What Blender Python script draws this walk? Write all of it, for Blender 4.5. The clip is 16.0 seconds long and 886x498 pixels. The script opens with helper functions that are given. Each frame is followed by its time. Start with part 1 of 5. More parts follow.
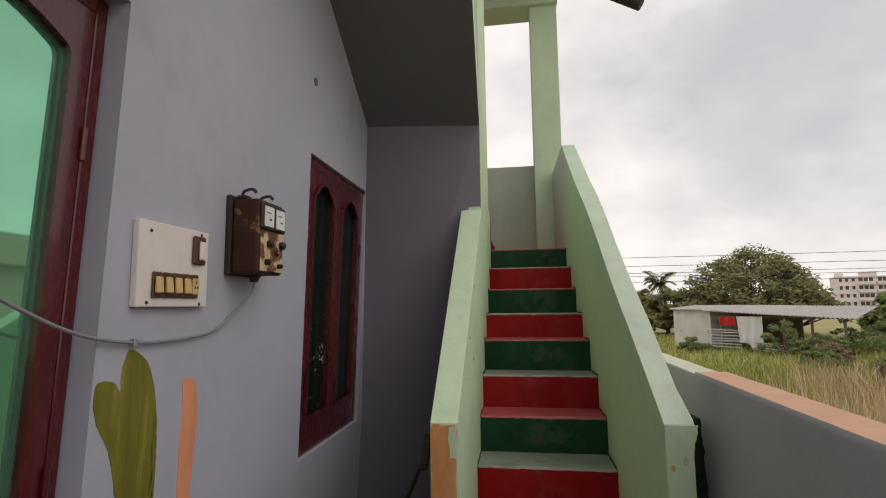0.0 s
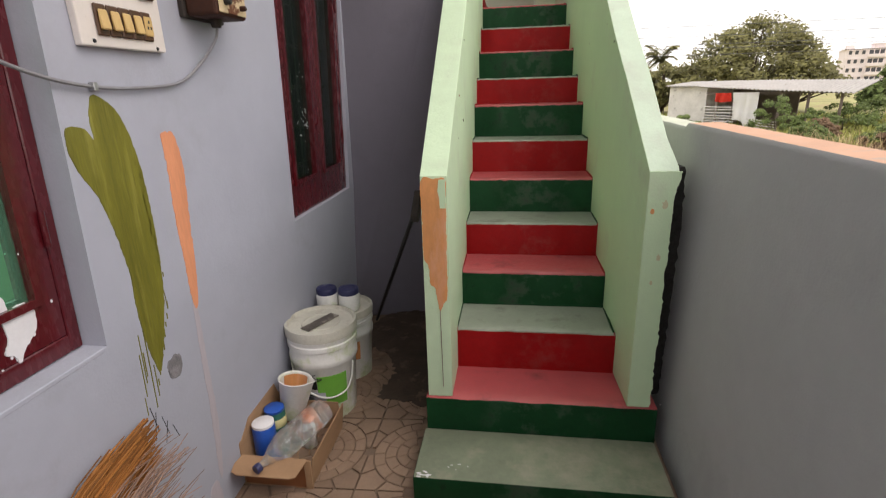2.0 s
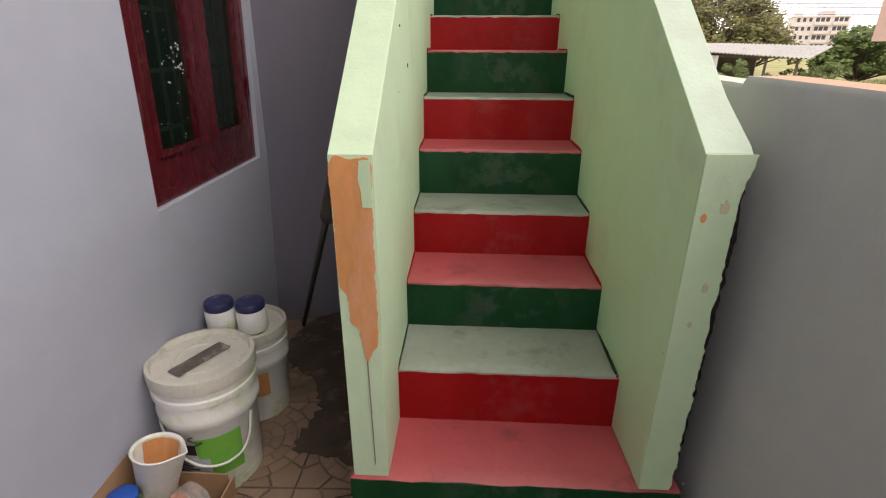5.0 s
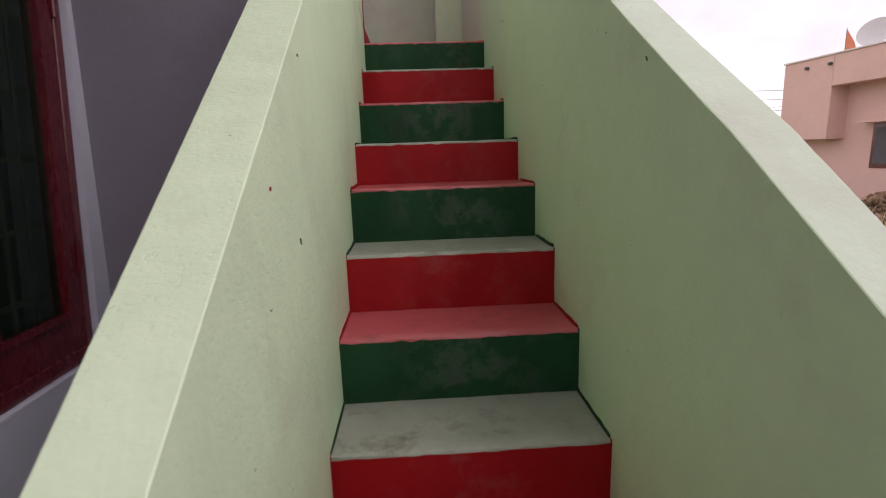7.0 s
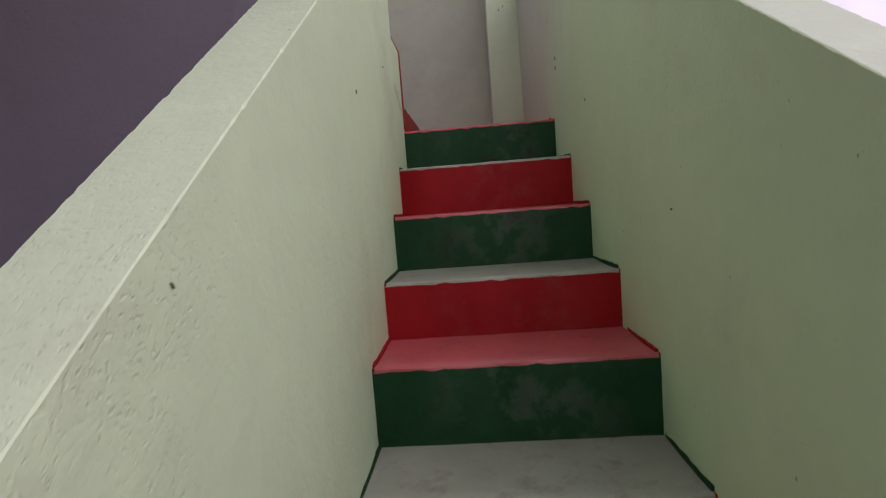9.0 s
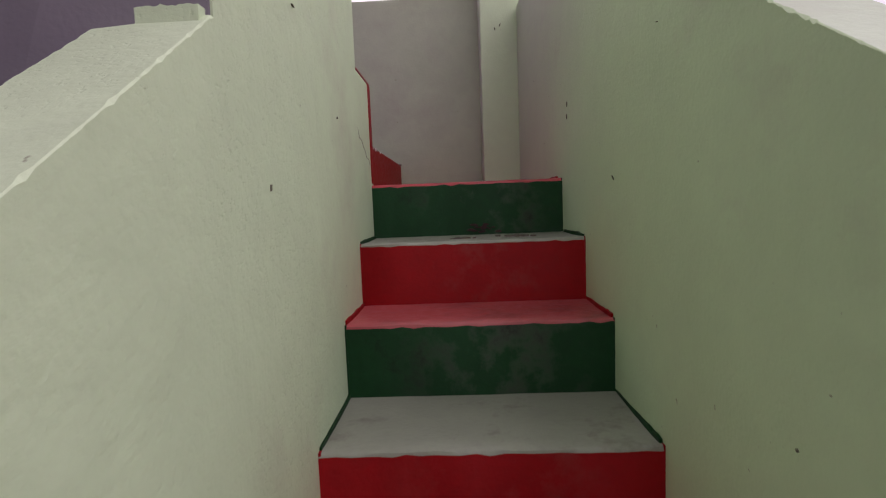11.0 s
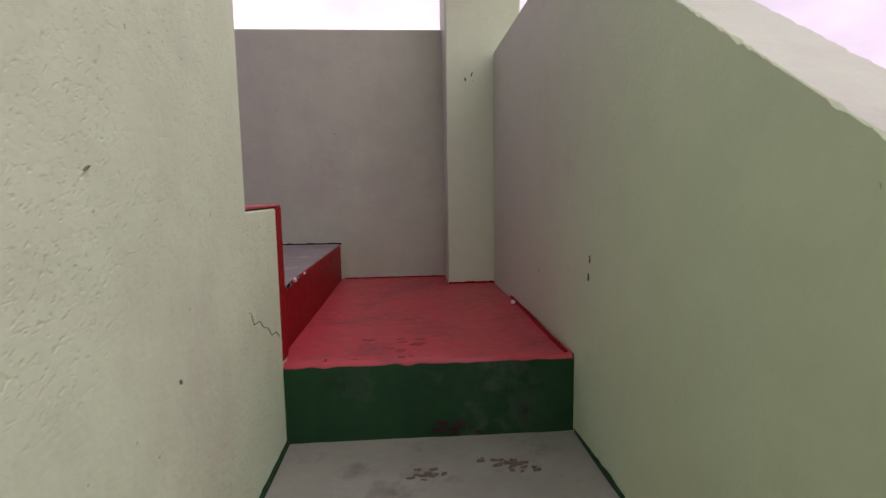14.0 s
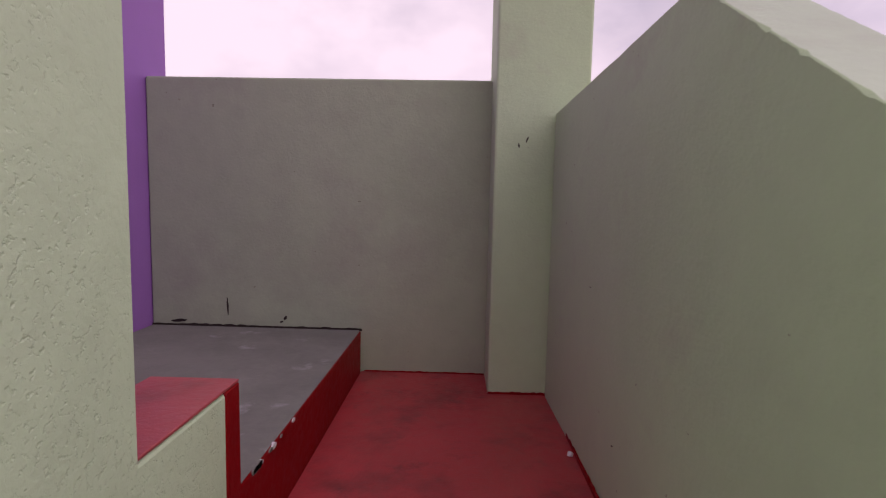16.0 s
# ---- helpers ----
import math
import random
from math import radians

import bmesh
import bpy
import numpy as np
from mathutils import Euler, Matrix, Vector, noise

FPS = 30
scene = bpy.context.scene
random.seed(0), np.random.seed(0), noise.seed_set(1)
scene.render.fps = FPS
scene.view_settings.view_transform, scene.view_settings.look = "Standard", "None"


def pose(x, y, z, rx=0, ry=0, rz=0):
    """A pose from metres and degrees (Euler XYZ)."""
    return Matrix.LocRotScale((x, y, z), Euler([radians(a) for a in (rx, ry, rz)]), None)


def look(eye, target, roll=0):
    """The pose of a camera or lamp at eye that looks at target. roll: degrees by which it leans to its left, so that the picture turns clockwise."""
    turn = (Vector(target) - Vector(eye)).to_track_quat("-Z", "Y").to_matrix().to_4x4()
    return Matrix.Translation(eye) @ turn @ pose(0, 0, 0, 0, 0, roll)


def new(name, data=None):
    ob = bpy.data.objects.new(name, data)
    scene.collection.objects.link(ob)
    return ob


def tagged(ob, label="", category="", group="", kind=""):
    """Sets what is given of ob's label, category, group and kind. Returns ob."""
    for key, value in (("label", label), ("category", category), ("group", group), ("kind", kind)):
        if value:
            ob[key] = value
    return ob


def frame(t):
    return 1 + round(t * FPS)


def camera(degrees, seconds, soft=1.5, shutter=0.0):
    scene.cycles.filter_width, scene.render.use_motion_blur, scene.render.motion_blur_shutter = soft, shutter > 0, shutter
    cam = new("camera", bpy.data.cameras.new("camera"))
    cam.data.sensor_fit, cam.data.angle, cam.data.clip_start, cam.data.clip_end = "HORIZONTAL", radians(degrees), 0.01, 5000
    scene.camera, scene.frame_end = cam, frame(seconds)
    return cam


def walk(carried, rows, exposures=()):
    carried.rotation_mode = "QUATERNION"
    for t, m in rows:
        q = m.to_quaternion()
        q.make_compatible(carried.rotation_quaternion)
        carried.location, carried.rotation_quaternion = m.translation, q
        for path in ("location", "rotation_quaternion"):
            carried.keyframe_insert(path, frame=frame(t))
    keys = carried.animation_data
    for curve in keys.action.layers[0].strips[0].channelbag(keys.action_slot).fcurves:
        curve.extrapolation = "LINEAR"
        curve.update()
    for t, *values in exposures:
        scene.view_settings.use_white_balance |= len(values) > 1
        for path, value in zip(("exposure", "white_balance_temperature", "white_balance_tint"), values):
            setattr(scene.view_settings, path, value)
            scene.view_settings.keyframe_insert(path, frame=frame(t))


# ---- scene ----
cam = camera(83.0, 16.0, soft=1.1, shutter=0.25)
PATH = [
    (0, (-0.002, -1.913, 1.639), (-0.307, 0.051, 1.864), -0.7),
    (0.5, (0.001, -1.907, 1.622), (-0.286, 0.066, 1.784), -0.6),
    (1, (-0.007, -1.9, 1.585), (-0.294, 0.077, 1.48), -1.2),
    (1.5, (-0.01, -1.888, 1.542), (-0.288, 0.059, 1.179), -1.7),
    (2, (-0.004, -1.865, 1.519), (-0.277, 0.019, 0.908), -1.7),
    (2.5, (-0.009, -1.85, 1.499), (-0.276, -0.005, 0.774), -2.0),
    (3, (-0.052, -1.78, 1.461), (-0.281, 0.053, 0.693), -1.2),
    (5.5, (-0.028, -0.922, 1.438), (-0.104, 0.929, 0.684), -0.5),
    (6, (-0.045, -0.717, 1.47), (-0.087, 1.177, 0.83), -1.5),
    (6.5, (-0.063, -0.487, 1.529), (-0.018, 1.455, 1.052), -1.8),
    (7, (-0.018, -0.315, 1.537), (0.08, 1.645, 1.151), -1.9),
    (7.5, (0.07, -0.1, 1.561), (0.032, 1.878, 1.272), -2.3),
    (8, (0.08, 0.081, 1.636), (-0.133, 2.055, 1.389), -3.5),
    (8.5, (0.043, 0.257, 1.676), (-0.211, 2.229, 1.454), -4.2),
    (9, (0.015, 0.388, 1.795), (-0.116, 2.376, 1.624), -4.4),
    (11.5, (0.038, 1.011, 2.161), (0.014, 3.002, 1.981), -0.9),
    (12, (0.02, 1.107, 2.269), (0.151, 3.09, 2.052), -0.6),
    (12.5, (0.077, 1.183, 2.3), (0.177, 3.168, 2.076), -0.8),
    (13, (0.12, 1.304, 2.39), (0.119, 3.291, 2.163), -0.6),
    (13.5, (0.084, 1.435, 2.439), (0.066, 3.421, 2.206), -1.2),
    (14, (0.025, 1.57, 2.533), (0.153, 3.553, 2.308), -0.9),
    (14.5, (0.026, 1.62, 2.583), (0.314, 3.587, 2.363), 0.8),
    (15, (0.088, 1.73, 2.63), (0.344, 3.709, 2.487), 0.8),
    (15.5, (0.103, 1.872, 2.75), (0.18, 3.865, 2.607), 0.2),
    (16, (0.068, 1.991, 2.793), (0.01, 3.983, 2.614), 1.2),
]
walk(cam, [(t, look(eye, target, roll)) for t, eye, target, roll in PATH],
     exposures=[(0, -0.42, 6850, 14), (0.5, -0.42, 6850, 14), (1, -0.26, 6850, 15), (1.5, 0.24, 6850, 14), (2, 0.50, 6800, 14), (3, 0.66, 6700, 14), (5.5, 0.56, 6900, 18), (6.5, 0.28, 6800, 27), (7, 0.06, 6700, 29), (9, -0.16, 6500, 36), (12, -0.24, 6650, 38), (14, -0.16, 6700, 45), (14.5, -0.26, 6700, 46), (15, -0.52, 6700, 43), (15.5, -0.66, 6700, 43), (16, -0.54, 6650, 44)])

# ---- sky and sun: bright broken overcast, the sun veiled high on the open side ----
world = bpy.data.worlds.new("sky")
scene.world = world
world.use_nodes = True
wn, wl = world.node_tree.nodes, world.node_tree.links
wn.clear()
w_out = wn.new("ShaderNodeOutputWorld")
w_bg = wn.new("ShaderNodeBackground")
w_sky = wn.new("ShaderNodeTexSky")
w_sky.sky_type, w_sky.sun_disc = "NISHITA", False
w_sky.sun_elevation, w_sky.sun_rotation = radians(52), radians(113)
w_dim = wn.new("ShaderNodeVectorMath")
w_dim.operation = "SCALE"
w_dim.inputs["Scale"].default_value = 0.11
w_tc = wn.new("ShaderNodeTexCoord")
w_map = wn.new("ShaderNodeMapping")
w_map.inputs["Scale"].default_value = (1.0, 1.0, 1.6)
w_map.inputs["Location"].default_value = (0.35, 0.1, 0.2)
w_n = wn.new("ShaderNodeTexNoise")
w_n.inputs["Scale"].default_value, w_n.inputs["Detail"].default_value, w_n.inputs["Roughness"].default_value = 1.9, 8, 0.55
w_r = wn.new("ShaderNodeValToRGB")
w_r.color_ramp.elements[0].position, w_r.color_ramp.elements[0].color = 0.38, (0.96, 0.975, 1.0, 1)
w_r.color_ramp.elements[1].position, w_r.color_ramp.elements[1].color = 0.54, (1.30, 1.295, 1.285, 1)
w_n2 = wn.new("ShaderNodeTexNoise")
w_n2.inputs["Scale"].default_value, w_n2.inputs["Detail"].default_value = 1.7, 5
w_r2 = wn.new("ShaderNodeValToRGB")
w_r2.color_ramp.elements[0].position, w_r2.color_ramp.elements[0].color = 0.36, (0.75, 0.75, 0.75, 1)
w_r2.color_ramp.elements[1].position, w_r2.color_ramp.elements[1].color = 0.50, (1, 1, 1, 1)
w_mix = wn.new("ShaderNodeMix")
w_mix.data_type = "RGBA"
wl.new(w_tc.outputs["Generated"], w_map.inputs["Vector"])
wl.new(w_map.outputs["Vector"], w_n.inputs["Vector"])
wl.new(w_map.outputs["Vector"], w_n2.inputs["Vector"])
wl.new(w_n.outputs["Fac"], w_r.inputs["Fac"])
wl.new(w_n2.outputs["Fac"], w_r2.inputs["Fac"])
wl.new(w_sky.outputs["Color"], w_dim.inputs[0])
wl.new(w_r2.outputs["Color"], w_mix.inputs["Factor"])
wl.new(w_dim.outputs["Vector"], w_mix.inputs["A"])
wl.new(w_r.outputs["Color"], w_mix.inputs["B"])
wl.new(w_mix.outputs["Result"], w_bg.inputs["Color"])
w_bg.inputs["Strength"].default_value = 1.0
wl.new(w_bg.outputs["Background"], w_out.inputs["Surface"])

sun = new("sun", bpy.data.lights.new("sun", "SUN"))
sun.data.energy, sun.data.angle, sun.data.color = 1.0, radians(45), (1.0, 0.96, 0.9)
sun.matrix_world = look((6.0, -2.5, 8.4), (0, 0, 0))


# ---- materials ----
def material(name, color, rough=0.6, vary=0.10, size=4.0, bump=0.15, grain=90.0, metal=0.0, stain=None, stain_size=3.0,
             stain_from=0.6, stain_to=0.7, coat=0.0, speck=None, speck_size=46.0, lane=None, transmit=0.0, stretch=(1, 1, 1), piece=0.0, island=0.0, spec=0.4, lumps=0.0, wear=None, pits=0.0):
    """A painted or natural surface: colour that varies at two scales, grain as relief, and stains with a shape of their own."""
    m = bpy.data.materials.new(name)
    m.use_nodes = True
    nt = m.node_tree
    b = nt.nodes["Principled BSDF"]
    tc = nt.nodes.new("ShaderNodeTexCoord")
    mp = nt.nodes.new("ShaderNodeMapping")
    mp.inputs["Scale"].default_value = stretch
    nt.links.new(tc.outputs["Object"], mp.inputs["Vector"])

    def tex(scale, detail=4.0, rough_=0.6):
        n = nt.nodes.new("ShaderNodeTexNoise")
        n.inputs["Scale"].default_value, n.inputs["Detail"].default_value, n.inputs["Roughness"].default_value = scale, detail, rough_
        nt.links.new(mp.outputs["Vector"], n.inputs["Vector"])
        return n

    def ramp(src, a, z, lo, hi):
        r = nt.nodes.new("ShaderNodeMapRange")
        r.inputs["From Min"].default_value, r.inputs["From Max"].default_value = a, z
        r.inputs["To Min"].default_value, r.inputs["To Max"].default_value = lo, hi
        nt.links.new(src, r.inputs["Value"])
        return r.outputs["Result"]

    def times(a, c):
        n = nt.nodes.new("ShaderNodeMath")
        n.operation = "MULTIPLY"
        nt.links.new(a, n.inputs[0])
        nt.links.new(c, n.inputs[1])
        return n.outputs[0]

    big, small = tex(size, 5), tex(size * 9, 4)
    f = times(ramp(big.outputs["Fac"], 0.25, 0.75, 1 - vary, 1 + vary), ramp(small.outputs["Fac"], 0.25, 0.75, 1 - vary * 0.6, 1 + vary * 0.6))
    if piece:
        oi = nt.nodes.new("ShaderNodeObjectInfo")
        f = times(f, ramp(oi.outputs["Random"], 0, 1, 1 - piece, 1 + piece))
    if island:
        gi = nt.nodes.new("ShaderNodeNewGeometry")
        f = times(f, ramp(gi.outputs["Random Per Island"], 0, 1, 1 - island, 1 + island))
    sc = nt.nodes.new("ShaderNodeVectorMath")
    sc.operation = "SCALE"
    sc.inputs[0].default_value = color
    nt.links.new(f, sc.inputs["Scale"])
    out = sc.outputs["Vector"]
    if stain:
        st = tex(stain_size, 6, 0.65)
        mask = ramp(st.outputs["Fac"], stain_from, stain_to, 0, 1)
        if lane:        # scuffed where feet strike, fading to both sides of the walked line
            sep = nt.nodes.new("ShaderNodeSeparateXYZ")
            nt.links.new(tc.outputs["Object"], sep.inputs["Vector"])
            off = nt.nodes.new("ShaderNodeMath")
            off.operation = "SUBTRACT"
            nt.links.new(sep.outputs["X"], off.inputs[0])
            off.inputs[1].default_value = lane[0]
            ab = nt.nodes.new("ShaderNodeMath")
            ab.operation = "ABSOLUTE"
            nt.links.new(off.outputs[0], ab.inputs[0])
            mask = times(mask, ramp(ab.outputs[0], lane[1] * 0.25, lane[1], 1, 0.05))
        mx = nt.nodes.new("ShaderNodeMix")
        mx.data_type = "RGBA"
        nt.links.new(mask, mx.inputs["Factor"])
        nt.links.new(out, mx.inputs["A"])
        mx.inputs["B"].default_value = (*stain, 1)
        out = mx.outputs["Result"]
    if wear:
        mask = ramp(tex(wear[1], 7, 0.7).outputs["Fac"], wear[2], wear[3], 0, 0.85)
        mx = nt.nodes.new("ShaderNodeMix")
        mx.data_type = "RGBA"
        nt.links.new(mask, mx.inputs["Factor"])
        nt.links.new(out, mx.inputs["A"])
        mx.inputs["B"].default_value = (*wear[0], 1)
        out = mx.outputs["Result"]
    if speck:
        mask = ramp(tex(speck_size, 2, 0.5).outputs["Fac"], 0.765, 0.785, 0, 0.6)
        mx = nt.nodes.new("ShaderNodeMix")
        mx.data_type = "RGBA"
        nt.links.new(mask, mx.inputs["Factor"])
        nt.links.new(out, mx.inputs["A"])
        mx.inputs["B"].default_value = (*speck, 1)
        out = mx.outputs["Result"]
    nt.links.new(out, b.inputs["Base Color"])
    nt.links.new(ramp(small.outputs["Fac"], 0.3, 0.7, max(0.03, rough - 0.08), min(1, rough + 0.08)), b.inputs["Roughness"])
    b.inputs["Metallic"].default_value = metal
    b.inputs["Coat Weight"].default_value = coat
    b.inputs["Coat Roughness"].default_value = 0.08
    b.inputs["Transmission Weight"].default_value = transmit
    b.inputs["Specular IOR Level"].default_value = spec
    if bump:
        bp = nt.nodes.new("ShaderNodeBump")
        bp.inputs["Strength"].default_value, bp.inputs["Distance"].default_value = bump, 0.004
        g = tex(grain, 5)
        nt.links.new(g.outputs["Fac"], bp.inputs["Height"])
        if pits:
            pit = times(ramp(tex(130, 3, 0.6).outputs["Fac"], 0.56, 0.68, 0, 1), ramp(tex(2.3, 4).outputs["Fac"], 0.48, 0.64, 0.0, 1))
            b3 = nt.nodes.new("ShaderNodeBump")
            b3.invert = True
            b3.inputs["Strength"].default_value, b3.inputs["Distance"].default_value = pits, 0.006
            nt.links.new(pit, b3.inputs["Height"])
            nt.links.new(b3.outputs["Normal"], bp.inputs["Normal"])
        if lumps:
            b2 = nt.nodes.new("ShaderNodeBump")
            b2.inputs["Strength"].default_value, b2.inputs["Distance"].default_value = lumps, 0.012
            nt.links.new(tex(grain * 0.22, 3).outputs["Fac"], b2.inputs["Height"])
            nt.links.new(bp.outputs["Normal"], b2.inputs["Normal"])
            nt.links.new(b2.outputs["Normal"], b.inputs["Normal"])
        else:
            nt.links.new(bp.outputs["Normal"], b.inputs["Normal"])
    return m


GREEN = material("light_green_paint", (0.515, 0.66, 0.44), 0.62, 0.06, 1.6, 0.30, 110, stain=(0.46, 0.50, 0.38), stain_size=2.2, stain_from=0.58, stain_to=0.80, lumps=0.10, speck=(0.16, 0.14, 0.10))
GREENROUGH = material("light_green_rough_plaster", (0.54, 0.675, 0.47), 0.66, 0.07, 1.6, 0.3, 80, stain=(0.47, 0.53, 0.39), stain_size=1.9, stain_from=0.56, stain_to=0.80, lumps=0.20, speck=(0.15, 0.13, 0.09), pits=0.36)
# wall behind the landing: darker and greyer than the column's green
GREYGREEN = material("greyish_green_wall_paint", (0.42, 0.50, 0.355), 0.7, 0.08, 1.4, 0.25, 100, stain=(0.36, 0.38, 0.30), stain_size=1.8, stain_from=0.50, stain_to=0.72, lumps=0.12, speck=(0.16, 0.14, 0.10))
# greyer than the side paint, laid only on the right parapet's top
COPINGGREEN = material("greyish_green_coping_paint", (0.50, 0.60, 0.475), 0.7, 0.08, 3, 0.3, 90, stain=(0.45, 0.50, 0.41), stain_size=4, stain_from=0.52, stain_to=0.75, lumps=0.14, speck=(0.2, 0.18, 0.13))
BOUNDARY = material("grey_boundary_paint", (0.355, 0.345, 0.355), 0.7, 0.07, 1.5, 0.18, 120, stain=(0.30, 0.29, 0.30), stain_size=2.0, stain_from=0.56, stain_to=0.8, lumps=0.12)
LILAC = material("grey_blue_wall_paint", (0.40, 0.41, 0.48), 0.7, 0.06, 1.2, 0.15, 120, stain=(0.33, 0.33, 0.37), stain_size=1.6, stain_from=0.58, stain_to=0.8, lumps=0.1)
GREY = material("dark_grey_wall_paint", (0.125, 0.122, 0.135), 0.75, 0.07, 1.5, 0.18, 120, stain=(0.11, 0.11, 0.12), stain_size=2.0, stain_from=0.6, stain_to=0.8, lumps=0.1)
# the house wall's lilac, darkened in colour for the shade of the alcove
SHADYLILAC = material("shade_darkened_lilac_paint", (0.168, 0.155, 0.188), 0.75, 0.07, 1.5, 0.18, 120, stain=(0.145, 0.135, 0.16), stain_size=2.0, stain_from=0.6, stain_to=0.8, lumps=0.1)
SALMON = material("salmon_cap_paint", (0.62, 0.36, 0.24), 0.75, 0.10, 5, 0.3, 100, stain=(0.45, 0.36, 0.30), stain_size=9, stain_from=0.6, stain_to=0.7)
CREAM = material("pale_cap_plaster", (0.58, 0.60, 0.50), 0.8, 0.1, 5, 0.3, 100, stain=(0.4, 0.4, 0.35), stain_size=9)
RED = material("red_step_paint", (0.262, 0.006, 0.007), 0.5, 0.12, 5, 0.25, 90, spec=0.12, stain=(0.25, 0.05, 0.044), stain_size=9, stain_from=0.50, stain_to=0.84, lane=(0.12, 0.26))
DKGREEN = material("dark_green_step_paint", (0.006, 0.043, 0.015), 0.5, 0.18, 5, 0.25, 90, spec=0.12, stain=(0.10, 0.118, 0.095), stain_size=9, stain_from=0.50, stain_to=0.84, lane=(0.13, 0.28), wear=((0.006, 0.007, 0.006), 9.0, 0.58, 0.76))
PINK = material("worn_red_tread_paint", (0.42, 0.076, 0.083), 0.40, 0.12, 5, 0.3, 90, stain=(0.25, 0.06, 0.058), stain_size=6.5, stain_from=0.56, stain_to=0.76, wear=((0.13, 0.030, 0.036), 7.0, 0.55, 0.76), spec=0.6)
LANDRED = material("red_landing_paint", (0.47, 0.048, 0.058), 0.42, 0.12, 4, 0.3, 90, spec=0.55, stain=(0.22, 0.028, 0.034), stain_size=5, stain_from=0.50, stain_to=0.74, wear=((0.12, 0.022, 0.028), 7.0, 0.57, 0.76))
SAGE = material("dusty_green_tread_paint", (0.26, 0.285, 0.23), 0.40, 0.14, 5, 0.3, 90, stain=(0.135, 0.13, 0.105), stain_size=7, stain_from=0.57, stain_to=0.74, wear=((0.11, 0.09, 0.075), 9.0, 0.57, 0.76), spec=0.6)
CEMENT = material("bare_cement", (0.21, 0.212, 0.19), 0.9, 0.15, 6, 0.5, 100, stain=(0.33, 0.33, 0.32), stain_size=8, lumps=0.2)
SHADECEM = material("gap_shade_mortar", (0.016, 0.014, 0.013), 0.95, 0.4, 9, 0.9, 60, lumps=0.8)
PURPLE = material("purple_wall_paint", (0.42, 0.19, 0.60), 0.65, 0.05, 2, 0.15, 110)
MAROON = material("maroon_enamel_wood", (0.085, 0.007, 0.011), 0.26, 0.22, 6, 0.25, 70, coat=0.5, stretch=(1, 1, 0.25), stain=(0.19, 0.05, 0.045), stain_size=10, stain_from=0.68, stain_to=0.76)
ORANGE = material("orange_primer", (0.62, 0.27, 0.10), 0.6, 0.16, 8, 0.2, 90, stain=(0.66, 0.33, 0.20), stain_size=7, stain_from=0.5, stain_to=0.65, stretch=(1, 1, 0.4))
OLIVE = material("olive_paint", (0.168, 0.158, 0.022), 0.45, 0.30, 24, 0.5, 60, stretch=(1, 1, 0.10), stain=(0.27, 0.25, 0.05), stain_size=30, stain_from=0.56, stain_to=0.72)
PALEPRIMER = material("pale_primer", (0.50, 0.47, 0.30), 0.7, 0.15, 9, 0.3, 90)
SCUFF = material("grey_scuff", (0.15, 0.15, 0.11), 0.8, 0.3, 40, 0.2, 60)
PEACH = material("peach_paint", (0.72, 0.30, 0.16), 0.5, 0.14, 10, 0.3, 60, stretch=(1, 1, 0.2))
WHITEP = material("white_paint_splash", (0.74, 0.72, 0.74), 0.55, 0.06, 12, 0.2, 60)
WHITEPL = material("white_bucket_plastic", (0.76, 0.75, 0.72), 0.4, 0.08, 8, 0.06, 60, stain=(0.52, 0.58, 0.34), stain_size=6, stain_from=0.52, stain_to=0.66)
LIDPL = material("grimy_lid_plastic", (0.55, 0.53, 0.46), 0.45, 0.12, 9, 0.1, 60, stain=(0.36, 0.33, 0.27), stain_size=9, stain_from=0.55, stain_to=0.7)
LIME = material("green_print", (0.16, 0.42, 0.06), 0.4, 0.08, 9, 0.0)
PRINT = material("pale_grey_print", (0.46, 0.46, 0.52), 0.4, 0.15, 40, 0.0)
INK = material("black_ink", (0.02, 0.02, 0.022), 0.5, 0.1, 20, 0.0)
NAVY = material("navy_lid_plastic", (0.028, 0.03, 0.09), 0.4, 0.1, 9, 0.05)
BLUE = material("blue_can_paint", (0.02, 0.09, 0.42), 0.35, 0.12, 9, 0.05)
TEAL = material("green_can_paint", (0.03, 0.13, 0.10), 0.4, 0.12, 9, 0.05)
YELLOW = material("pale_yellow_band", (0.62, 0.58, 0.30), 0.5, 0.1, 9, 0.0)
ORPL = material("orange_plastic", (0.75, 0.20, 0.05), 0.4, 0.08, 9, 0.0)
CARD = material("brown_cardboard", (0.36, 0.215, 0.12), 0.85, 0.1, 8, 0.25, 120, stretch=(1, 1, 3))
CARDRED = material("red_printed_cardboard", (0.24, 0.085, 0.03), 0.7, 0.15, 8, 0.15, 120)
PALECARD = material("pale_grey_cardboard", (0.55, 0.50, 0.42), 0.85, 0.1, 9, 0.3, 110)
STRAW = material("broom_fibre", (0.30, 0.118, 0.028), 0.8, 0.2, 18, 0.5, 160, island=0.45)
TWIG = material("dry_broom_twigs", (0.33, 0.21, 0.16), 0.85, 0.2, 18, 0.3, 160, island=0.5)
IVORY = material("ivory_switch_plastic", (0.72, 0.66, 0.62), 0.35, 0.04, 8, 0.03)
TAN = material("amber_switch_plastic", (0.62, 0.42, 0.17), 0.35, 0.06, 14, 0.03)
BROWNPL = material("brown_switch_plastic", (0.085, 0.04, 0.02), 0.35, 0.1, 14, 0.03)
RUST = material("rusty_sheet_metal", (0.055, 0.019, 0.010), 0.65, 0.35, 14, 0.5, 70, metal=0.25, stain=(0.30, 0.17, 0.07), stain_size=11, stain_from=0.60, stain_to=0.66)
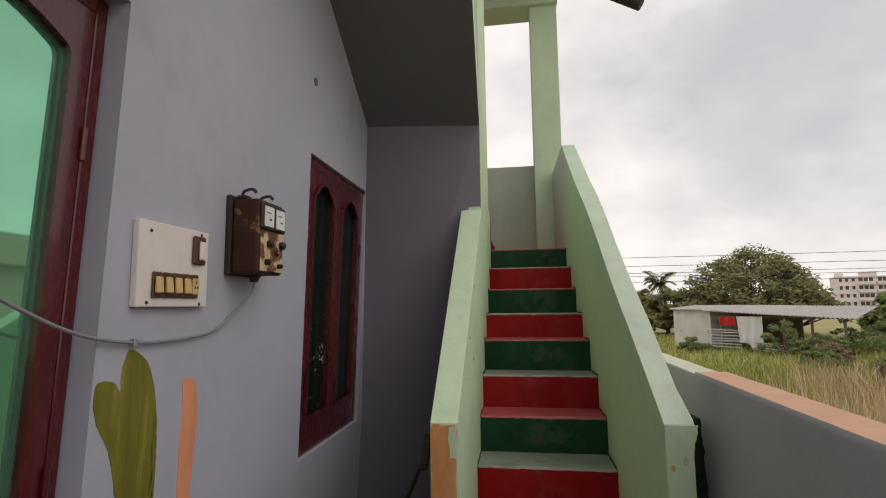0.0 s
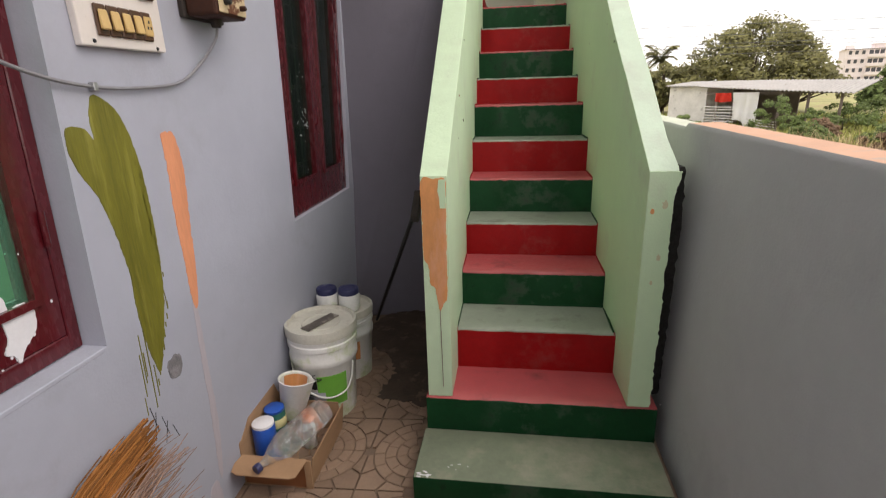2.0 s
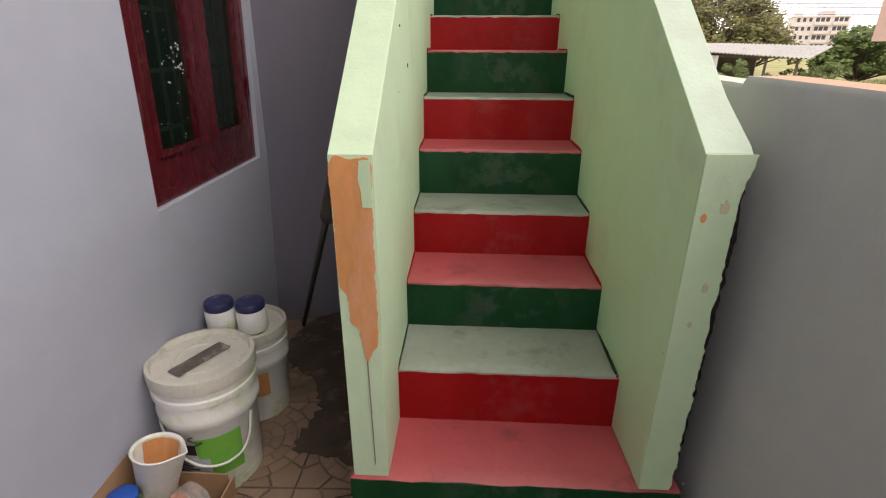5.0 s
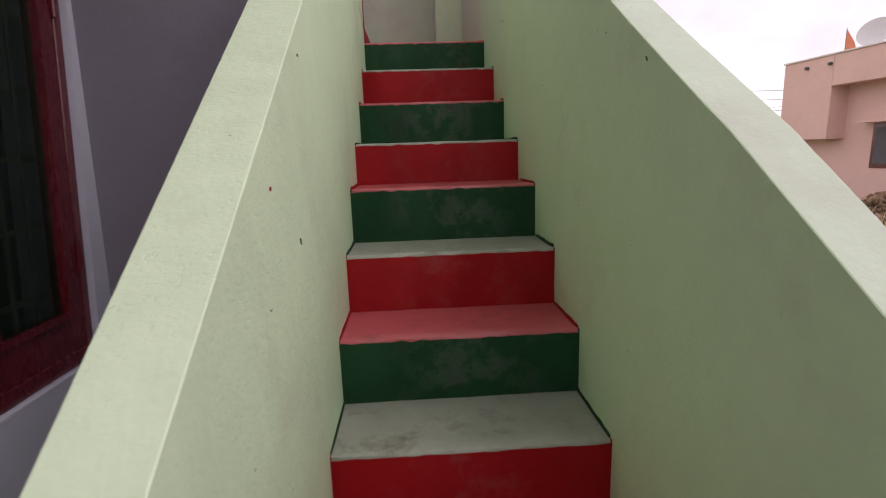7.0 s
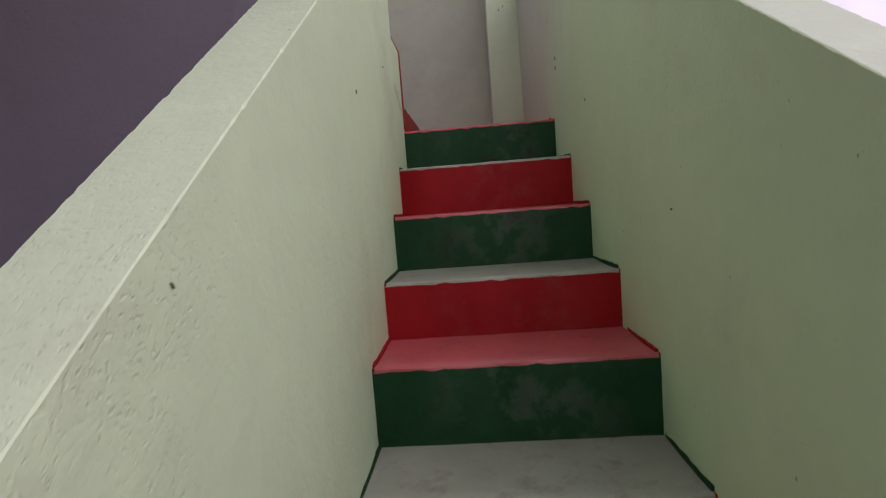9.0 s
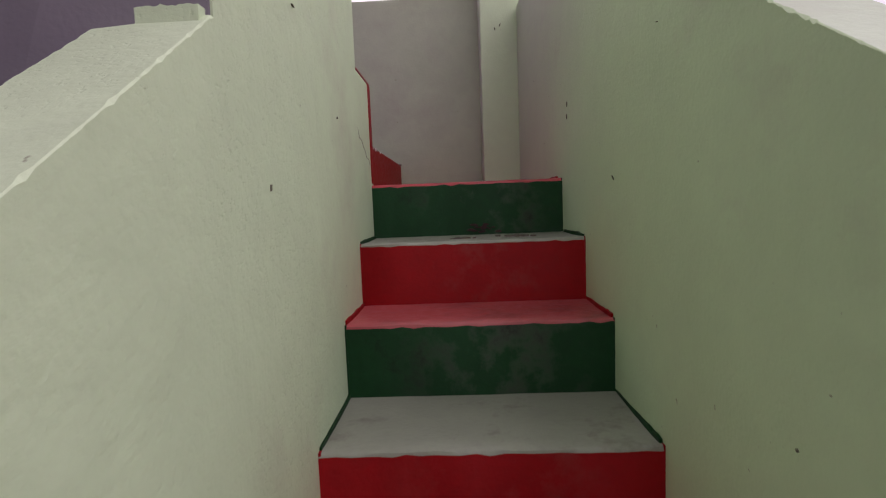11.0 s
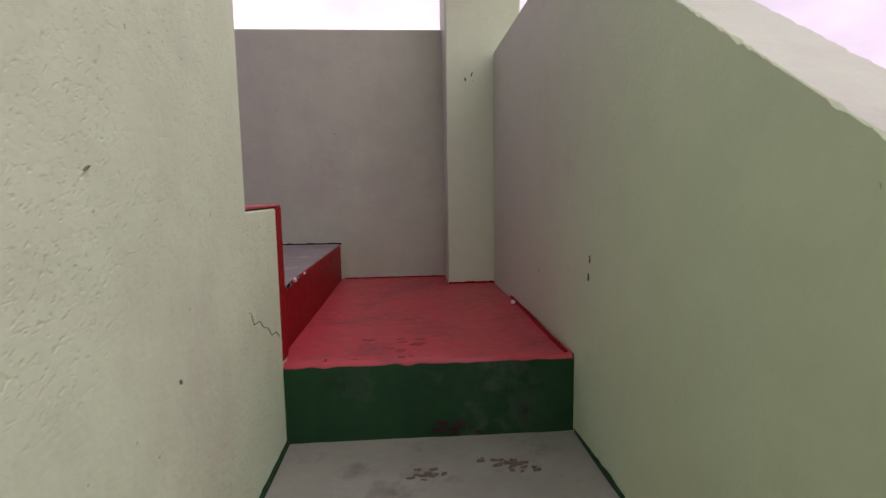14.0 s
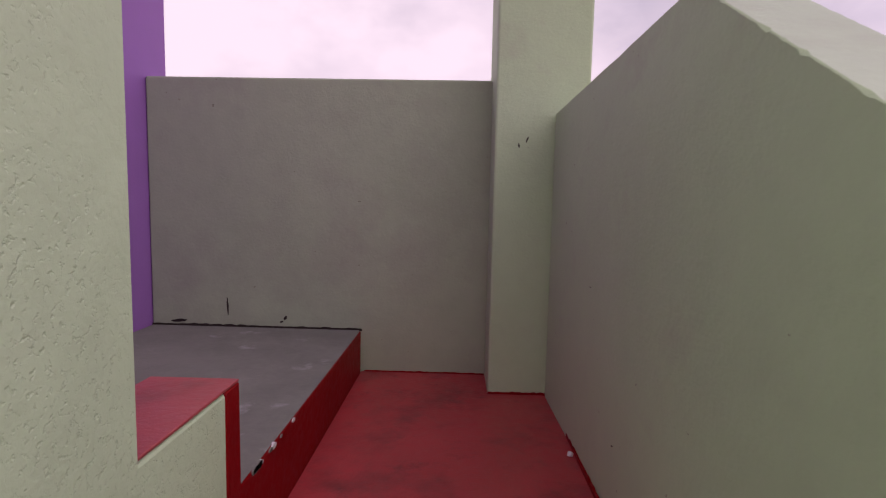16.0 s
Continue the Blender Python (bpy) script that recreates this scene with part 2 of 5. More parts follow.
RUSTFACE = material("flaking_cream_meter_face", (0.60, 0.47, 0.29), 0.6, 0.2, 14, 0.35, 70, stain=(0.13, 0.045, 0.018), stain_size=13, stain_from=0.47, stain_to=0.52)
DARKBOARD = material("blackened_board", (0.035, 0.026, 0.022), 0.8, 0.3, 12, 0.5, 60)
BLACK = material("black_plastic", (0.018, 0.016, 0.016), 0.4, 0.2, 14, 0.05)
DIAL = material("white_dial_card", (0.72, 0.72, 0.70), 0.3, 0.04, 20, 0.0)
CABLE = material("grey_cable_sheath", (0.24, 0.235, 0.25), 0.5, 0.15, 30, 0.05)
STEEL = material("dull_steel", (0.45, 0.45, 0.46), 0.4, 0.1, 20, 0.05, metal=0.9)
TINPLATE = material("smeared_metal_scraper", (0.16, 0.14, 0.12), 0.5, 0.35, 14, 0.2, metal=0.4, stain=(0.36, 0.33, 0.28), stain_size=16, stain_from=0.55, stain_to=0.65)
PAVER = material("paver_stone", (0.25, 0.168, 0.118), 0.9, 0.14, 9, 0.7, 110, piece=0.10, island=0.10, stain=(0.32, 0.23, 0.165), stain_size=2.5, stain_from=0.5, stain_to=0.7)
PAVERRED = material("red_terrazzo_patch", (0.24, 0.115, 0.09), 0.85, 0.16, 20, 0.5, 110, stain=(0.33, 0.23, 0.19), stain_size=60, stain_from=0.5, stain_to=0.55)
JOINT = material("sandy_joint_bed", (0.20, 0.138, 0.10), 0.95, 0.2, 9, 0.7, 90, stain=(0.11, 0.08, 0.06), stain_size=3, stain_from=0.55, stain_to=0.7)
PLASTER = material("house_plaster_pink", (0.62, 0.42, 0.37), 0.8, 0.06, 1.2, 0.15, 60, stain=(0.52, 0.35, 0.31), stain_size=0.8, stain_from=0.6, stain_to=0.8)
FARWHITE = material("far_building_paint", (0.74, 0.66, 0.65), 0.8, 0.06, 0.3, 0.0)
FARDARK = material("far_window_dark", (0.07, 0.07, 0.08), 0.5, 0.1, 1, 0.0)
SHEET = material("asbestos_sheet", (0.40, 0.38, 0.36), 0.85, 0.15, 2, 0.2, 30, stain=(0.28, 0.25, 0.22), stain_size=3)
SHEDWALL = material("weathered_whitewash", (0.64, 0.62, 0.59), 0.85, 0.15, 2, 0.2, 30, stain=(0.28, 0.26, 0.23), stain_size=2.4)
CLOTH = material("white_cloth", (0.70, 0.69, 0.68), 0.8, 0.05, 3, 0.1, 80)
REDCLOTH = material("red_cloth", (0.55, 0.03, 0.015), 0.8, 0.1, 3, 0.1, 80)
WOODGREY = material("weathered_wood", (0.21, 0.17, 0.14), 0.85, 0.2, 4, 0.3, 60, piece=0.2)
EARTH = material("field_earth_and_grass", (0.30, 0.29, 0.11), 0.95, 0.35, 0.35, 0.6, 9, stain=(0.30, 0.23, 0.12), stain_size=0.5, stain_from=0.48, stain_to=0.62)
DRYGRASS = material("dry_grass", (0.60, 0.47, 0.27), 0.8, 0.15, 3, 0.0, island=0.4)
FRESHGRASS = material("fresh_grass", (0.33, 0.35, 0.10), 0.8, 0.15, 3, 0.0, island=0.4)
LEAF = material("tree_leaves", (0.165, 0.155, 0.052), 0.6, 0.15, 0.6, 0.0, island=0.5, spec=0.3)
LEAF2 = material("bush_leaves", (0.125, 0.17, 0.045), 0.6, 0.15, 0.6, 0.0, island=0.5, spec=0.3)
LEAFDRY = material("dry_scrub_leaves", (0.22, 0.14, 0.085), 0.8, 0.15, 0.6, 0.0, island=0.4)
BARK = material("bark", (0.10, 0.075, 0.055), 0.9, 0.2, 5, 0.4, 40)
WIRE = material("power_line", (0.08, 0.08, 0.085), 0.6, 0.1, 5, 0.0)
FLAG = material("orange_flag", (0.62, 0.20, 0.11), 0.7, 0.08, 5, 0.0)
DISH = material("dish_grey", (0.5, 0.5, 0.5), 0.5, 0.06, 5, 0.0)


def glass(name, color, rough=0.03, transmit=0.0, alpha=1.0, spec=0.9):
    m = bpy.data.materials.new(name)
    m.use_nodes = True
    b = m.node_tree.nodes["Principled BSDF"]
    b.inputs["Base Color"].default_value = (*color, 1)
    b.inputs["Roughness"].default_value = rough
    b.inputs["Transmission Weight"].default_value = transmit
    b.inputs["Alpha"].default_value = alpha
    b.inputs["Specular IOR Level"].default_value = spec
    return m


TINTED = glass("green_reflective_glass", (0.25, 0.62, 0.40), 0.03)
TINTED.node_tree.nodes["Principled BSDF"].inputs["Metallic"].default_value = 0.75
PET = glass("clear_bottle_plastic", (0.93, 0.95, 0.95), 0.06, transmit=0.85, alpha=0.55, spec=0.5)


# ---- building helpers ----
def mesh_of(bm, name):
    me = bpy.data.meshes.new(name)
    bmesh.ops.recalc_face_normals(bm, faces=bm.faces)
    bm.to_mesh(me)
    bm.free()
    return me


def part(name, bm, mats, parent=None, label="", smooth=False):
    """Links a bmesh as one mesh object, under a thing or a part where one is given."""
    me = mesh_of(bm, name)
    for m in mats if isinstance(mats, (list, tuple)) else [mats]:
        me.materials.append(m)
    if smooth:
        me.shade_smooth()
        me.set_sharp_from_angle(angle=radians(40))
    ob = new(name, me)
    if parent is not None:
        ob.parent = parent
    if label:
        ob["label"] = label
    return ob


def thing(name, m, label, category, group="", kind=""):
    ob = new(name)
    ob.empty_display_size = 0.1
    ob.matrix_world = m
    return tagged(ob, label, category, group, kind)


def add_box(bm, x0, x1, y0, y1, z0, z1, bevel=0.0, mat=0, seg=1):
    vs = [bm.verts.new((x, y, z)) for z in (z0, z1) for y in (y0, y1) for x in (x0, x1)]
    fs = [bm.faces.new([vs[i] for i in q]) for q in ((0, 2, 3, 1), (4, 5, 7, 6), (0, 1, 5, 4), (2, 6, 7, 3), (0, 4, 6, 2), (1, 3, 7, 5))]
    for f in fs:
        f.material_index = mat
    if bevel:
        es = list({e for f in fs for e in f.edges})
        r = bmesh.ops.bevel(bm, geom=es, offset=bevel, segments=seg, affect="EDGES", profile=0.5)
        for f in r["faces"]:
            f.material_index = mat
    return bm


def box(*a, **k):
    return add_box(bmesh.new(), *a, **k)


def lathe(profile, n=32, bm=None, mat=0):
    """Turns a profile of (radius, height) about z."""
    bm = bm or bmesh.new()
    rings = []
    for r, z in profile:
        if r < 1e-5:
            rings.append([bm.verts.new((0, 0, z))])
        else:
            rings.append([bm.verts.new((r * math.cos(2 * math.pi * i / n), r * math.sin(2 * math.pi * i / n), z)) for i in range(n)])
    for a, b in zip(rings, rings[1:]):
        for i in range(n):
            j = (i + 1) % n
            if len(a) == 1 and len(b) == 1:
                continue
            if len(a) == 1:
                f = bm.faces.new((a[0], b[i], b[j]))
            elif len(b) == 1:
                f = bm.faces.new((a[i], a[j], b[0]))
            else:
                f = bm.faces.new((a[i], a[j], b[j], b[i]))
            f.material_index = mat
    return bm


def tube(points, radius, n=8, bm=None, mat=0, taper=1.0):
    """A round tube along points, ends closed."""
    bm = bm or bmesh.new()
    pts = [Vector(p) for p in points]
    rings = []
    for i, p in enumerate(pts):
        d = (pts[min(i + 1, len(pts) - 1)] - pts[max(i - 1, 0)]).normalized()
        side = d.orthogonal().normalized() if i == 0 else (side - d * side.dot(d)).normalized()
        up = d.cross(side)
        r = radius * (1 + (taper - 1) * i / max(1, len(pts) - 1))
        rings.append([bm.verts.new(p + r * (math.cos(a) * side + math.sin(a) * up)) for a in [2 * math.pi * k / n for k in range(n)]])
    for a, b in zip(rings, rings[1:]):
        for k in range(n):
            bm.faces.new((a[k], a[(k + 1) % n], b[(k + 1) % n], b[k])).material_index = mat
    for r in (rings[0][::-1], rings[-1]):
        bm.faces.new(r).material_index = mat
    return bm


def arc(points, n=24):
    """A smooth line through a few points."""
    P = [Vector(p) for p in points]
    P = [2 * P[0] - P[1]] + P + [2 * P[-1] - P[-2]]
    out = []
    for i in range(1, len(P) - 2):
        for k in range(n):
            t = k / n
            a, b, c, d = P[i - 1:i + 3]
            out.append(0.5 * (2 * b + (c - a) * t + (2 * a - 5 * b + 4 * c - d) * t * t + (3 * b - a - 3 * c + d) * t ** 3))
    return out + [P[-2]]


def slab_between(bm, outline, axis, lo, hi, mat=0, bevel=0.0):
    """A prism: a flat outline of pairs in the two other axes, from lo to hi along axis."""
    def at(u, v, w):
        return {"x": (w, u, v), "y": (u, w, v), "z": (u, v, w)}[axis]
    a = [bm.verts.new(at(u, v, lo)) for u, v in outline]
    b = [bm.verts.new(at(u, v, hi)) for u, v in outline]
    fs = [bm.faces.new(a[::-1]), bm.faces.new(b)]
    for i in range(len(a)):
        j = (i + 1) % len(a)
        fs.append(bm.faces.new((a[i], a[j], b[j], b[i])))
    for f in fs:
        f.material_index = mat
    if bevel:
        r = bmesh.ops.bevel(bm, geom=list({e for f in fs for e in f.edges}), offset=bevel, segments=2, affect="EDGES")
        for f in r["faces"]:
            f.material_index = mat
    return bm


def ragged(points, step=0.012, amount=0.003, seed=0.0):
    """Closes a few outline points into a smooth line with an uneven brushed edge."""
    pts = [Vector((u, v, 0)) for u, v in points]
    n = len(pts)
    out = []
    for i in range(n):
        a, b, c, d = pts[i - 1], pts[i], pts[(i + 1) % n], pts[(i + 2) % n]
        k = max(2, int((c - b).length / step))
        for s in range(k):
            t = s / k
            p = 0.5 * (2 * b + (c - a) * t + (2 * a - 5 * b + 4 * c - d) * t * t + (3 * b - a - 3 * c + d) * t ** 3)
            q = noise.noise(Vector((p.x * 60 + seed, p.y * 60, seed))) + 0.6 * noise.noise(Vector((p.x * 170, p.y * 170 + seed, 3)))
            out.append((p.x + amount * q, p.y + amount * noise.noise(Vector((p.y * 80, seed, p.x * 80)))))
    return out


def wobble(bm, amount, scale=9.0):
    for v in bm.verts:
        v.co += amount * noise.noise_vector(v.co * scale)


def loft(ys, section, caps=True):
    """Joins one cross-section after another along y. section(y) gives (x, z, material) corners in order; a face takes the material of its first corner."""
    bm = bmesh.new()
    rows = []
    for y in ys:
        s = section(y)
        rows.append(([bm.verts.new((x, y, z)) for x, z, _ in s], [m for _, _, m in s]))
    for (a, ma), (b, _) in zip(rows, rows[1:]):
        for i in range(len(a)):
            j = (i + 1) % len(a)
            bm.faces.new((a[i], a[j], b[j], b[i])).material_index = ma[i]
    if caps:
        bm.faces.new(rows[0][0][::-1])
        bm.faces.new(rows[-1][0])
    return bm


# ---- the plan ----
WALL = -1.077           # face of the house wall beside the porch
BACK = 1.47             # face of the wall at the back of the alcove, where it meets the house wall
BACKR = 1.54            # and where it meets the stair
FLOOR = -0.05
FALL = 0.045            # the paving falls towards the house
LAND = 2.15             # height of the quarter landing
FAR = 3.862             # face of the wall behind the landing


def left_x(y):
    return -0.250 - 0.008 * y


def right_x(y):
    return 0.461 - 0.018 * y - 0.0037 * max(0.0, y - 1.5) ** 2 + 0.0045 * (1 + math.cos(math.pi * min(1.0, abs(y - 1.35) / 0.75)))


STEP_Y = (2.702, 2.414, 2.155, 1.862, 1.592, 1.337, 1.070, 0.804, 0.520, 0.238, -0.024)
STEP_Z = (2.146, 1.956, 1.766, 1.575, 1.403, 1.200, 1.005, 0.809, 0.628, 0.449, 0.250)


def step_y(k):
    return STEP_Y[k]


def step_z(k):
    return STEP_Z[k]


# ---- staircase: eleven painted steps, each one block ----
staircase = thing("staircase", pose(0, 0, 0), "concrete staircase with alternating red and dark green painted risers", "staircase", kind="structure")
for k in range(11):
    y0 = step_y(k)
    y1 = step_y(k - 1) + 0.04 if k else FAR
    z1 = step_z(k) if k < 10 else 0.25
    z0 = max(0.0, z1 - 0.5)
    xa, xb = left_x(y0) - 0.02, right_x(y0) + 0.02
    if k == 10:
        xa, xb, y0, y1, z0 = -0.362, 0.592, -0.03, BACK - 0.003, FLOOR
    tread, riser = (PINK, DKGREEN) if k % 2 == 0 else (SAGE, RED)
    if k == 0:
        tread = LANDRED
    bm = bmesh.new()
    nx = 26
    prof = [(y0 + 0.02, z0), (y0, z0), (y0 + 0.001, z0 + 0.05), (y0, z1 - 0.010), (y0 + 0.003, z1 - 0.003), (y0 + 0.010, z1), (y0 + 0.06, z1 - 0.002), ((y0 + y1) / 2, z1 - 0.003), (y1, z1)]
    rows = []
    for i in range(nx + 1):
        x = xa + (xb - xa) * i / nx
        row = []
        for j, (y, z) in enumerate(prof):
            q = noise.noise(Vector((x * 14, k * 3.1, j * 0.6)))
            c = 0.0045 * q if j in (3, 4, 5) else 0.0015 * q
            lap = 0.006 * noise.noise(Vector((x * 30, k * 5.0, 9))) if j == 3 else 0
            row.append(bm.verts.new((x, y + c, z + lap + (0.6 * c if j > 3 else 0))))
        rows.append(row)
    for a, b in zip(rows, rows[1:]):
        for j in range(len(prof) - 1):
            bm.faces.new((a[j], b[j], b[j + 1], a[j + 1])).material_index = 0 if j < (4 if k == 10 else 3) else 1
    for r in (rows[0][::-1], rows[-1]):
        bm.faces.new(r)
    ob = part("step", bm, [riser, tread], staircase, "dark green riser under a worn red tread" if k % 2 == 0 else "red riser under a dusty green tread", smooth=True)
# wide bottom step on the paving
bm = box(-0.372, 0.592, -0.335, -0.034, FLOOR, 0.1, bevel=0.012, seg=2)
for f in bm.faces:
    f.material_index = 1 if f.normal.z > 0.5 else 0
DIRTYSAGE = material("soiled_sage_tread_paint", (0.20, 0.225, 0.155), 0.6, 0.2, 4, 0.35, 90, stain=(0.30, 0.29, 0.215), stain_size=5, stain_from=0.52, stain_to=0.66)
part("bottom_step", bm, [DKGREEN, DIRTYSAGE], staircase, "low wide dark green step with a dusty sage top", smooth=True)

# ---- parapets beside the flight ----
def rail_section(inner, outer, top, seed, broken=0.0):
    """Flat sides; only the two upper edges are chipped, in small sharp flakes."""
    def section(y):
        a, b, t = inner(y), outer(y), top(y)
        s = 1 if b > a else -1
        chip = []
        worn = 0.2 + 0.8 * min(1.0, max(0.0, (y - 0.7) / 0.8))
        for i in range(2):
            flake = 0.012 * max(0.0, noise.noise(Vector((seed + i * 11, y * 27, 1.0))) - 0.28) + 0.009 * max(0.0, noise.noise(Vector((seed + i * 17, y * 62, 4.0))) - 0.10) + 0.007 * max(0.0, noise.noise(Vector((seed + i * 5, y * 173, 7.0))) - 0.12)
            chip.append(0.0016 + worn * flake + 0.0008 * noise.noise(Vector((seed + i, y * 90, 2.0))))
        c, d = chip
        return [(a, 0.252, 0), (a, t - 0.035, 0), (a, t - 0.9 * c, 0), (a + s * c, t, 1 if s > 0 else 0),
                (b - s * d, t, 0), (b, t - 0.9 * d, 0), (b, t - 0.035, 0), (b - broken * max(0.0, 1 - (y + 0.018) / 0.05), t - 0.10, 0), (b - broken * max(0.0, 1 - (y + 0.018) / 0.05), 0.252, 0)]
    return section


def right_top(y):
    return min(1.220 + 0.745 * (y + 0.018), 1.272 + 0.655 * y + 0.011 * min(1.0, max(0.0, (y - 0.8) / 0.9)) + 0.036 * max(0.0, y - 2.0), 3.119 - 0.03 * max(0.0, y - 2.8))


def left_top(y):
    return 1.219 + 0.714 * y


def right_inner(y):
    return right_x(y) + 0.012 * max(0, 1 - abs(y) / 0.5)


def right_outer(y):
    return right_x(y) + 0.100 + 0.018 * min(1.0, max(0.0, (y - 1.1) / 0.6)) + 0.014 * max(0.0, 1 - abs(y) / 0.12)


ys = [-0.018 + 0.006 * i for i in range(467)] + [2.786 + 0.0583 * i for i in range(16)]
parapet_r = part("parapet", loft([y for y in ys if y < 3.668], rail_section(right_inner, right_outer, right_top, 1, 0.035)), [GREEN, COPINGGREEN], None)
tagged(parapet_r, "sloping light green plastered parapet of the stair, chipped edges", "stair parapet", kind="structure")
# plaster skin on the parapet's end, broken off along its outer edge
edge = []
for i in range(120):
    z = 0.255 + (1.2188 - 0.255) * i / 119
    edge.append((0.561 + 0.004 * (z - 0.25) + 0.010 * noise.noise(Vector((2.0, z * 15, 0))) + 0.006 * noise.noise(Vector((5.0, z * 60, 0))) + 0.018 * max(0.0, (z - 1.13) / 0.08), z))
skin = slab_between(bmesh.new(), [(right_inner(-0.018) + 0.001, 1.2188), (right_inner(-0.018) + 0.001, 0.255)] + edge, "y", -0.024, -0.0175)
part("plaster_skin", skin, GREEN, parapet_r, "plaster skin broken along its edge")
for cx, cz, r, sd in ((0.494, 1.075, 0.009, 1), (0.536, 1.10, 0.013, 2), (0.532, 0.90, 0.010, 3), (0.515, 0.80, 0.007, 4)):
    ol = [(cx + r * math.cos(k * 0.5236) * (0.8 + 0.5 * noise.noise(Vector((k * 0.9, sd, 0)))), cz + r * 1.5 * math.sin(k * 0.5236) * (0.8 + 0.5 * noise.noise(Vector((k * 0.9, sd, 5))))) for k in range(12)]
    part("flaked_spot", slab_between(bmesh.new(), ol, "y", -0.0255, -0.022), ORANGE if sd == 1 else PALEPRIMER, parapet_r, "spot of bare primer")
ys = [-0.018 + 0.009 * i for i in range(173)] + [BACKR - 0.0005]
parapet_l = part("parapet", loft(ys, rail_section(left_x, lambda y: -0.353 - 0.031 * y, left_top, 5)), GREENROUGH, None)
tagged(parapet_l, "light green stair parapet with bare orange primer on its end", "stair parapet", kind="structure")

# bare patch of primer on the parapet's end, with a small island of green left on it
patch = slab_between(bmesh.new(), ragged([(-0.349, 1.192), (-0.30, 1.196), (-0.256, 1.192), (-0.2565, 1.10), (-0.257, 0.9), (-0.258, 0.72), (-0.266, 0.70), (-0.276, 0.685), (-0.290, 0.655), (-0.299, 0.70), (-0.310, 0.755), (-0.325, 0.77), (-0.330, 0.84), (-0.342, 0.865), (-0.350, 0.90), (-0.350, 1.05)], 0.008, 0.004, 2.0), "y", -0.0205, -0.017)
part("primer_patch", patch, ORANGE, parapet_l, "bare orange primer patch")
patch = slab_between(bmesh.new(), [(-0.281, 1.193), (-0.256, 1.195), (-0.2562, 1.083), (-0.279, 1.084), (-0.280, 1.12), (-0.286, 1.15)], "y", -0.0225, -0.0195)
part("paint_patch", patch, GREEN, parapet_l)

# ---- walls round the landing ----
w = loft([BACKR + 0.024 * i for i in range(41)], lambda y: [(-0.415, 0.25, 0), (left_x(y) - 0.002, 0.25, 0), (left_x(y) - 0.002 + 0.002 * noise.noise(Vector((0, y * 9, 1))), 2.4, 0), (left_x(y) - 0.002 + 0.002 * noise.noise(Vector((3, y * 9, 1))), 5.45, 0), (-0.415, 5.45, 0)])
wall_mid = tagged(part("wall_middle", w, GREENROUGH), "light green plastered wall between the two flights", "wall", kind="structure")
w = box(-0.415, -0.2735, 2.4865, 2.748, 0.25, 2.504, bevel=0.005, seg=2)
wall_low = tagged(part("wall_stub", w, GREENROUGH), "low light green end of the stair wall", "wall", kind="structure")
w = box(-1.106, 0.6, FAR, FAR + 0.12, 0.0, 3.244, bevel=0.006)
tagged(part("wall_north", w, GREYGREEN), "grey-green plastered parapet wall behind the stair landing", "wall", kind="structure")
w = box(0.182, 0.49, 3.672, 3.985, 0.0, 5.45, bevel=0.008, seg=2)
tagged(part("column", w, GREEN), "square light green plastered column at the landing corner", "column", kind="structure")
w = box(-1.3, 0.5, 3.62, 4.0, 5.09, 5.45, bevel=0.01)
tagged(part("beam", w, GREEN), "light green concrete beam over the landing", "beam", kind="structure")
# assumed slab, added above the beam and cut short to let sky light in
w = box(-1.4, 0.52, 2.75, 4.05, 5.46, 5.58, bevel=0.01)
tagged(part("roof_slab", w, GREY), "added concrete roof slab over the stair head, out of view", "roof", kind="structure")
w = box(-1.36, -1.108, 2.0, 4.0, 0, 5.4)
tagged(part("wall_purple", w, PURPLE), "purple painted wall of the upper floor", "wall", kind="structure")

# ---- winder steps and the second flight ----
flight = thing("upper_flight", pose(0, 0, 0), "turning second stair flight with red risers and bare grey treads", "staircase", kind="structure")
w = box(-1.105, -0.294, 2.70, FAR - 0.002, 1.9, 2.307, bevel=0.008, seg=2)
for f in w.faces:
    f.material_index = 1 if f.normal.z > 0.7 else 0
wobble(w, 0.002, 20)
part("step", w, [RED, CEMENT], flight, "red riser under a bare cement tread")
for i in range(5):
    y1 = 2.748 - 0.262 * i
    w = box(-1.105, -0.416, y1 - 0.27, y1, 2.3 + 0.19 * i, 2.497 + 0.19 * i, bevel=0.006)
    for f in w.faces:
        f.material_index = 1 if f.normal.z > 0.7 else 0
    part("step", w, [RED, PINK], flight, "red painted step")
w = box(-0.415, -0.2725, 2.488, 2.751, 2.5065, 2.511, bevel=0.001)
wobble(w, 0.002, 40)
part("step_top", w, PINK, flight, "worn red step end")
w = box(-0.415, -0.2715, 2.704, 2.7525, 2.153, 2.5055, bevel=0.002)
wobble(w, 0.002, 30)
part("paint_band", w, RED, flight, "red painted band")
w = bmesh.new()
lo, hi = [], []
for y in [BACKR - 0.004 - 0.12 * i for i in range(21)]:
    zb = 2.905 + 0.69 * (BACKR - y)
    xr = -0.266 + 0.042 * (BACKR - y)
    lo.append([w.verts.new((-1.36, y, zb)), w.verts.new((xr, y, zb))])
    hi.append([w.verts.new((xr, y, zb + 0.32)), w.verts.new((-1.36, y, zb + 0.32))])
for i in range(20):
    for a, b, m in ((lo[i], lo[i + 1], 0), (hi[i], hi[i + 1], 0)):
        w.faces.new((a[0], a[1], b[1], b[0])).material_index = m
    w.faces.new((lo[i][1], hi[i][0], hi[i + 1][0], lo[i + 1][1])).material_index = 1
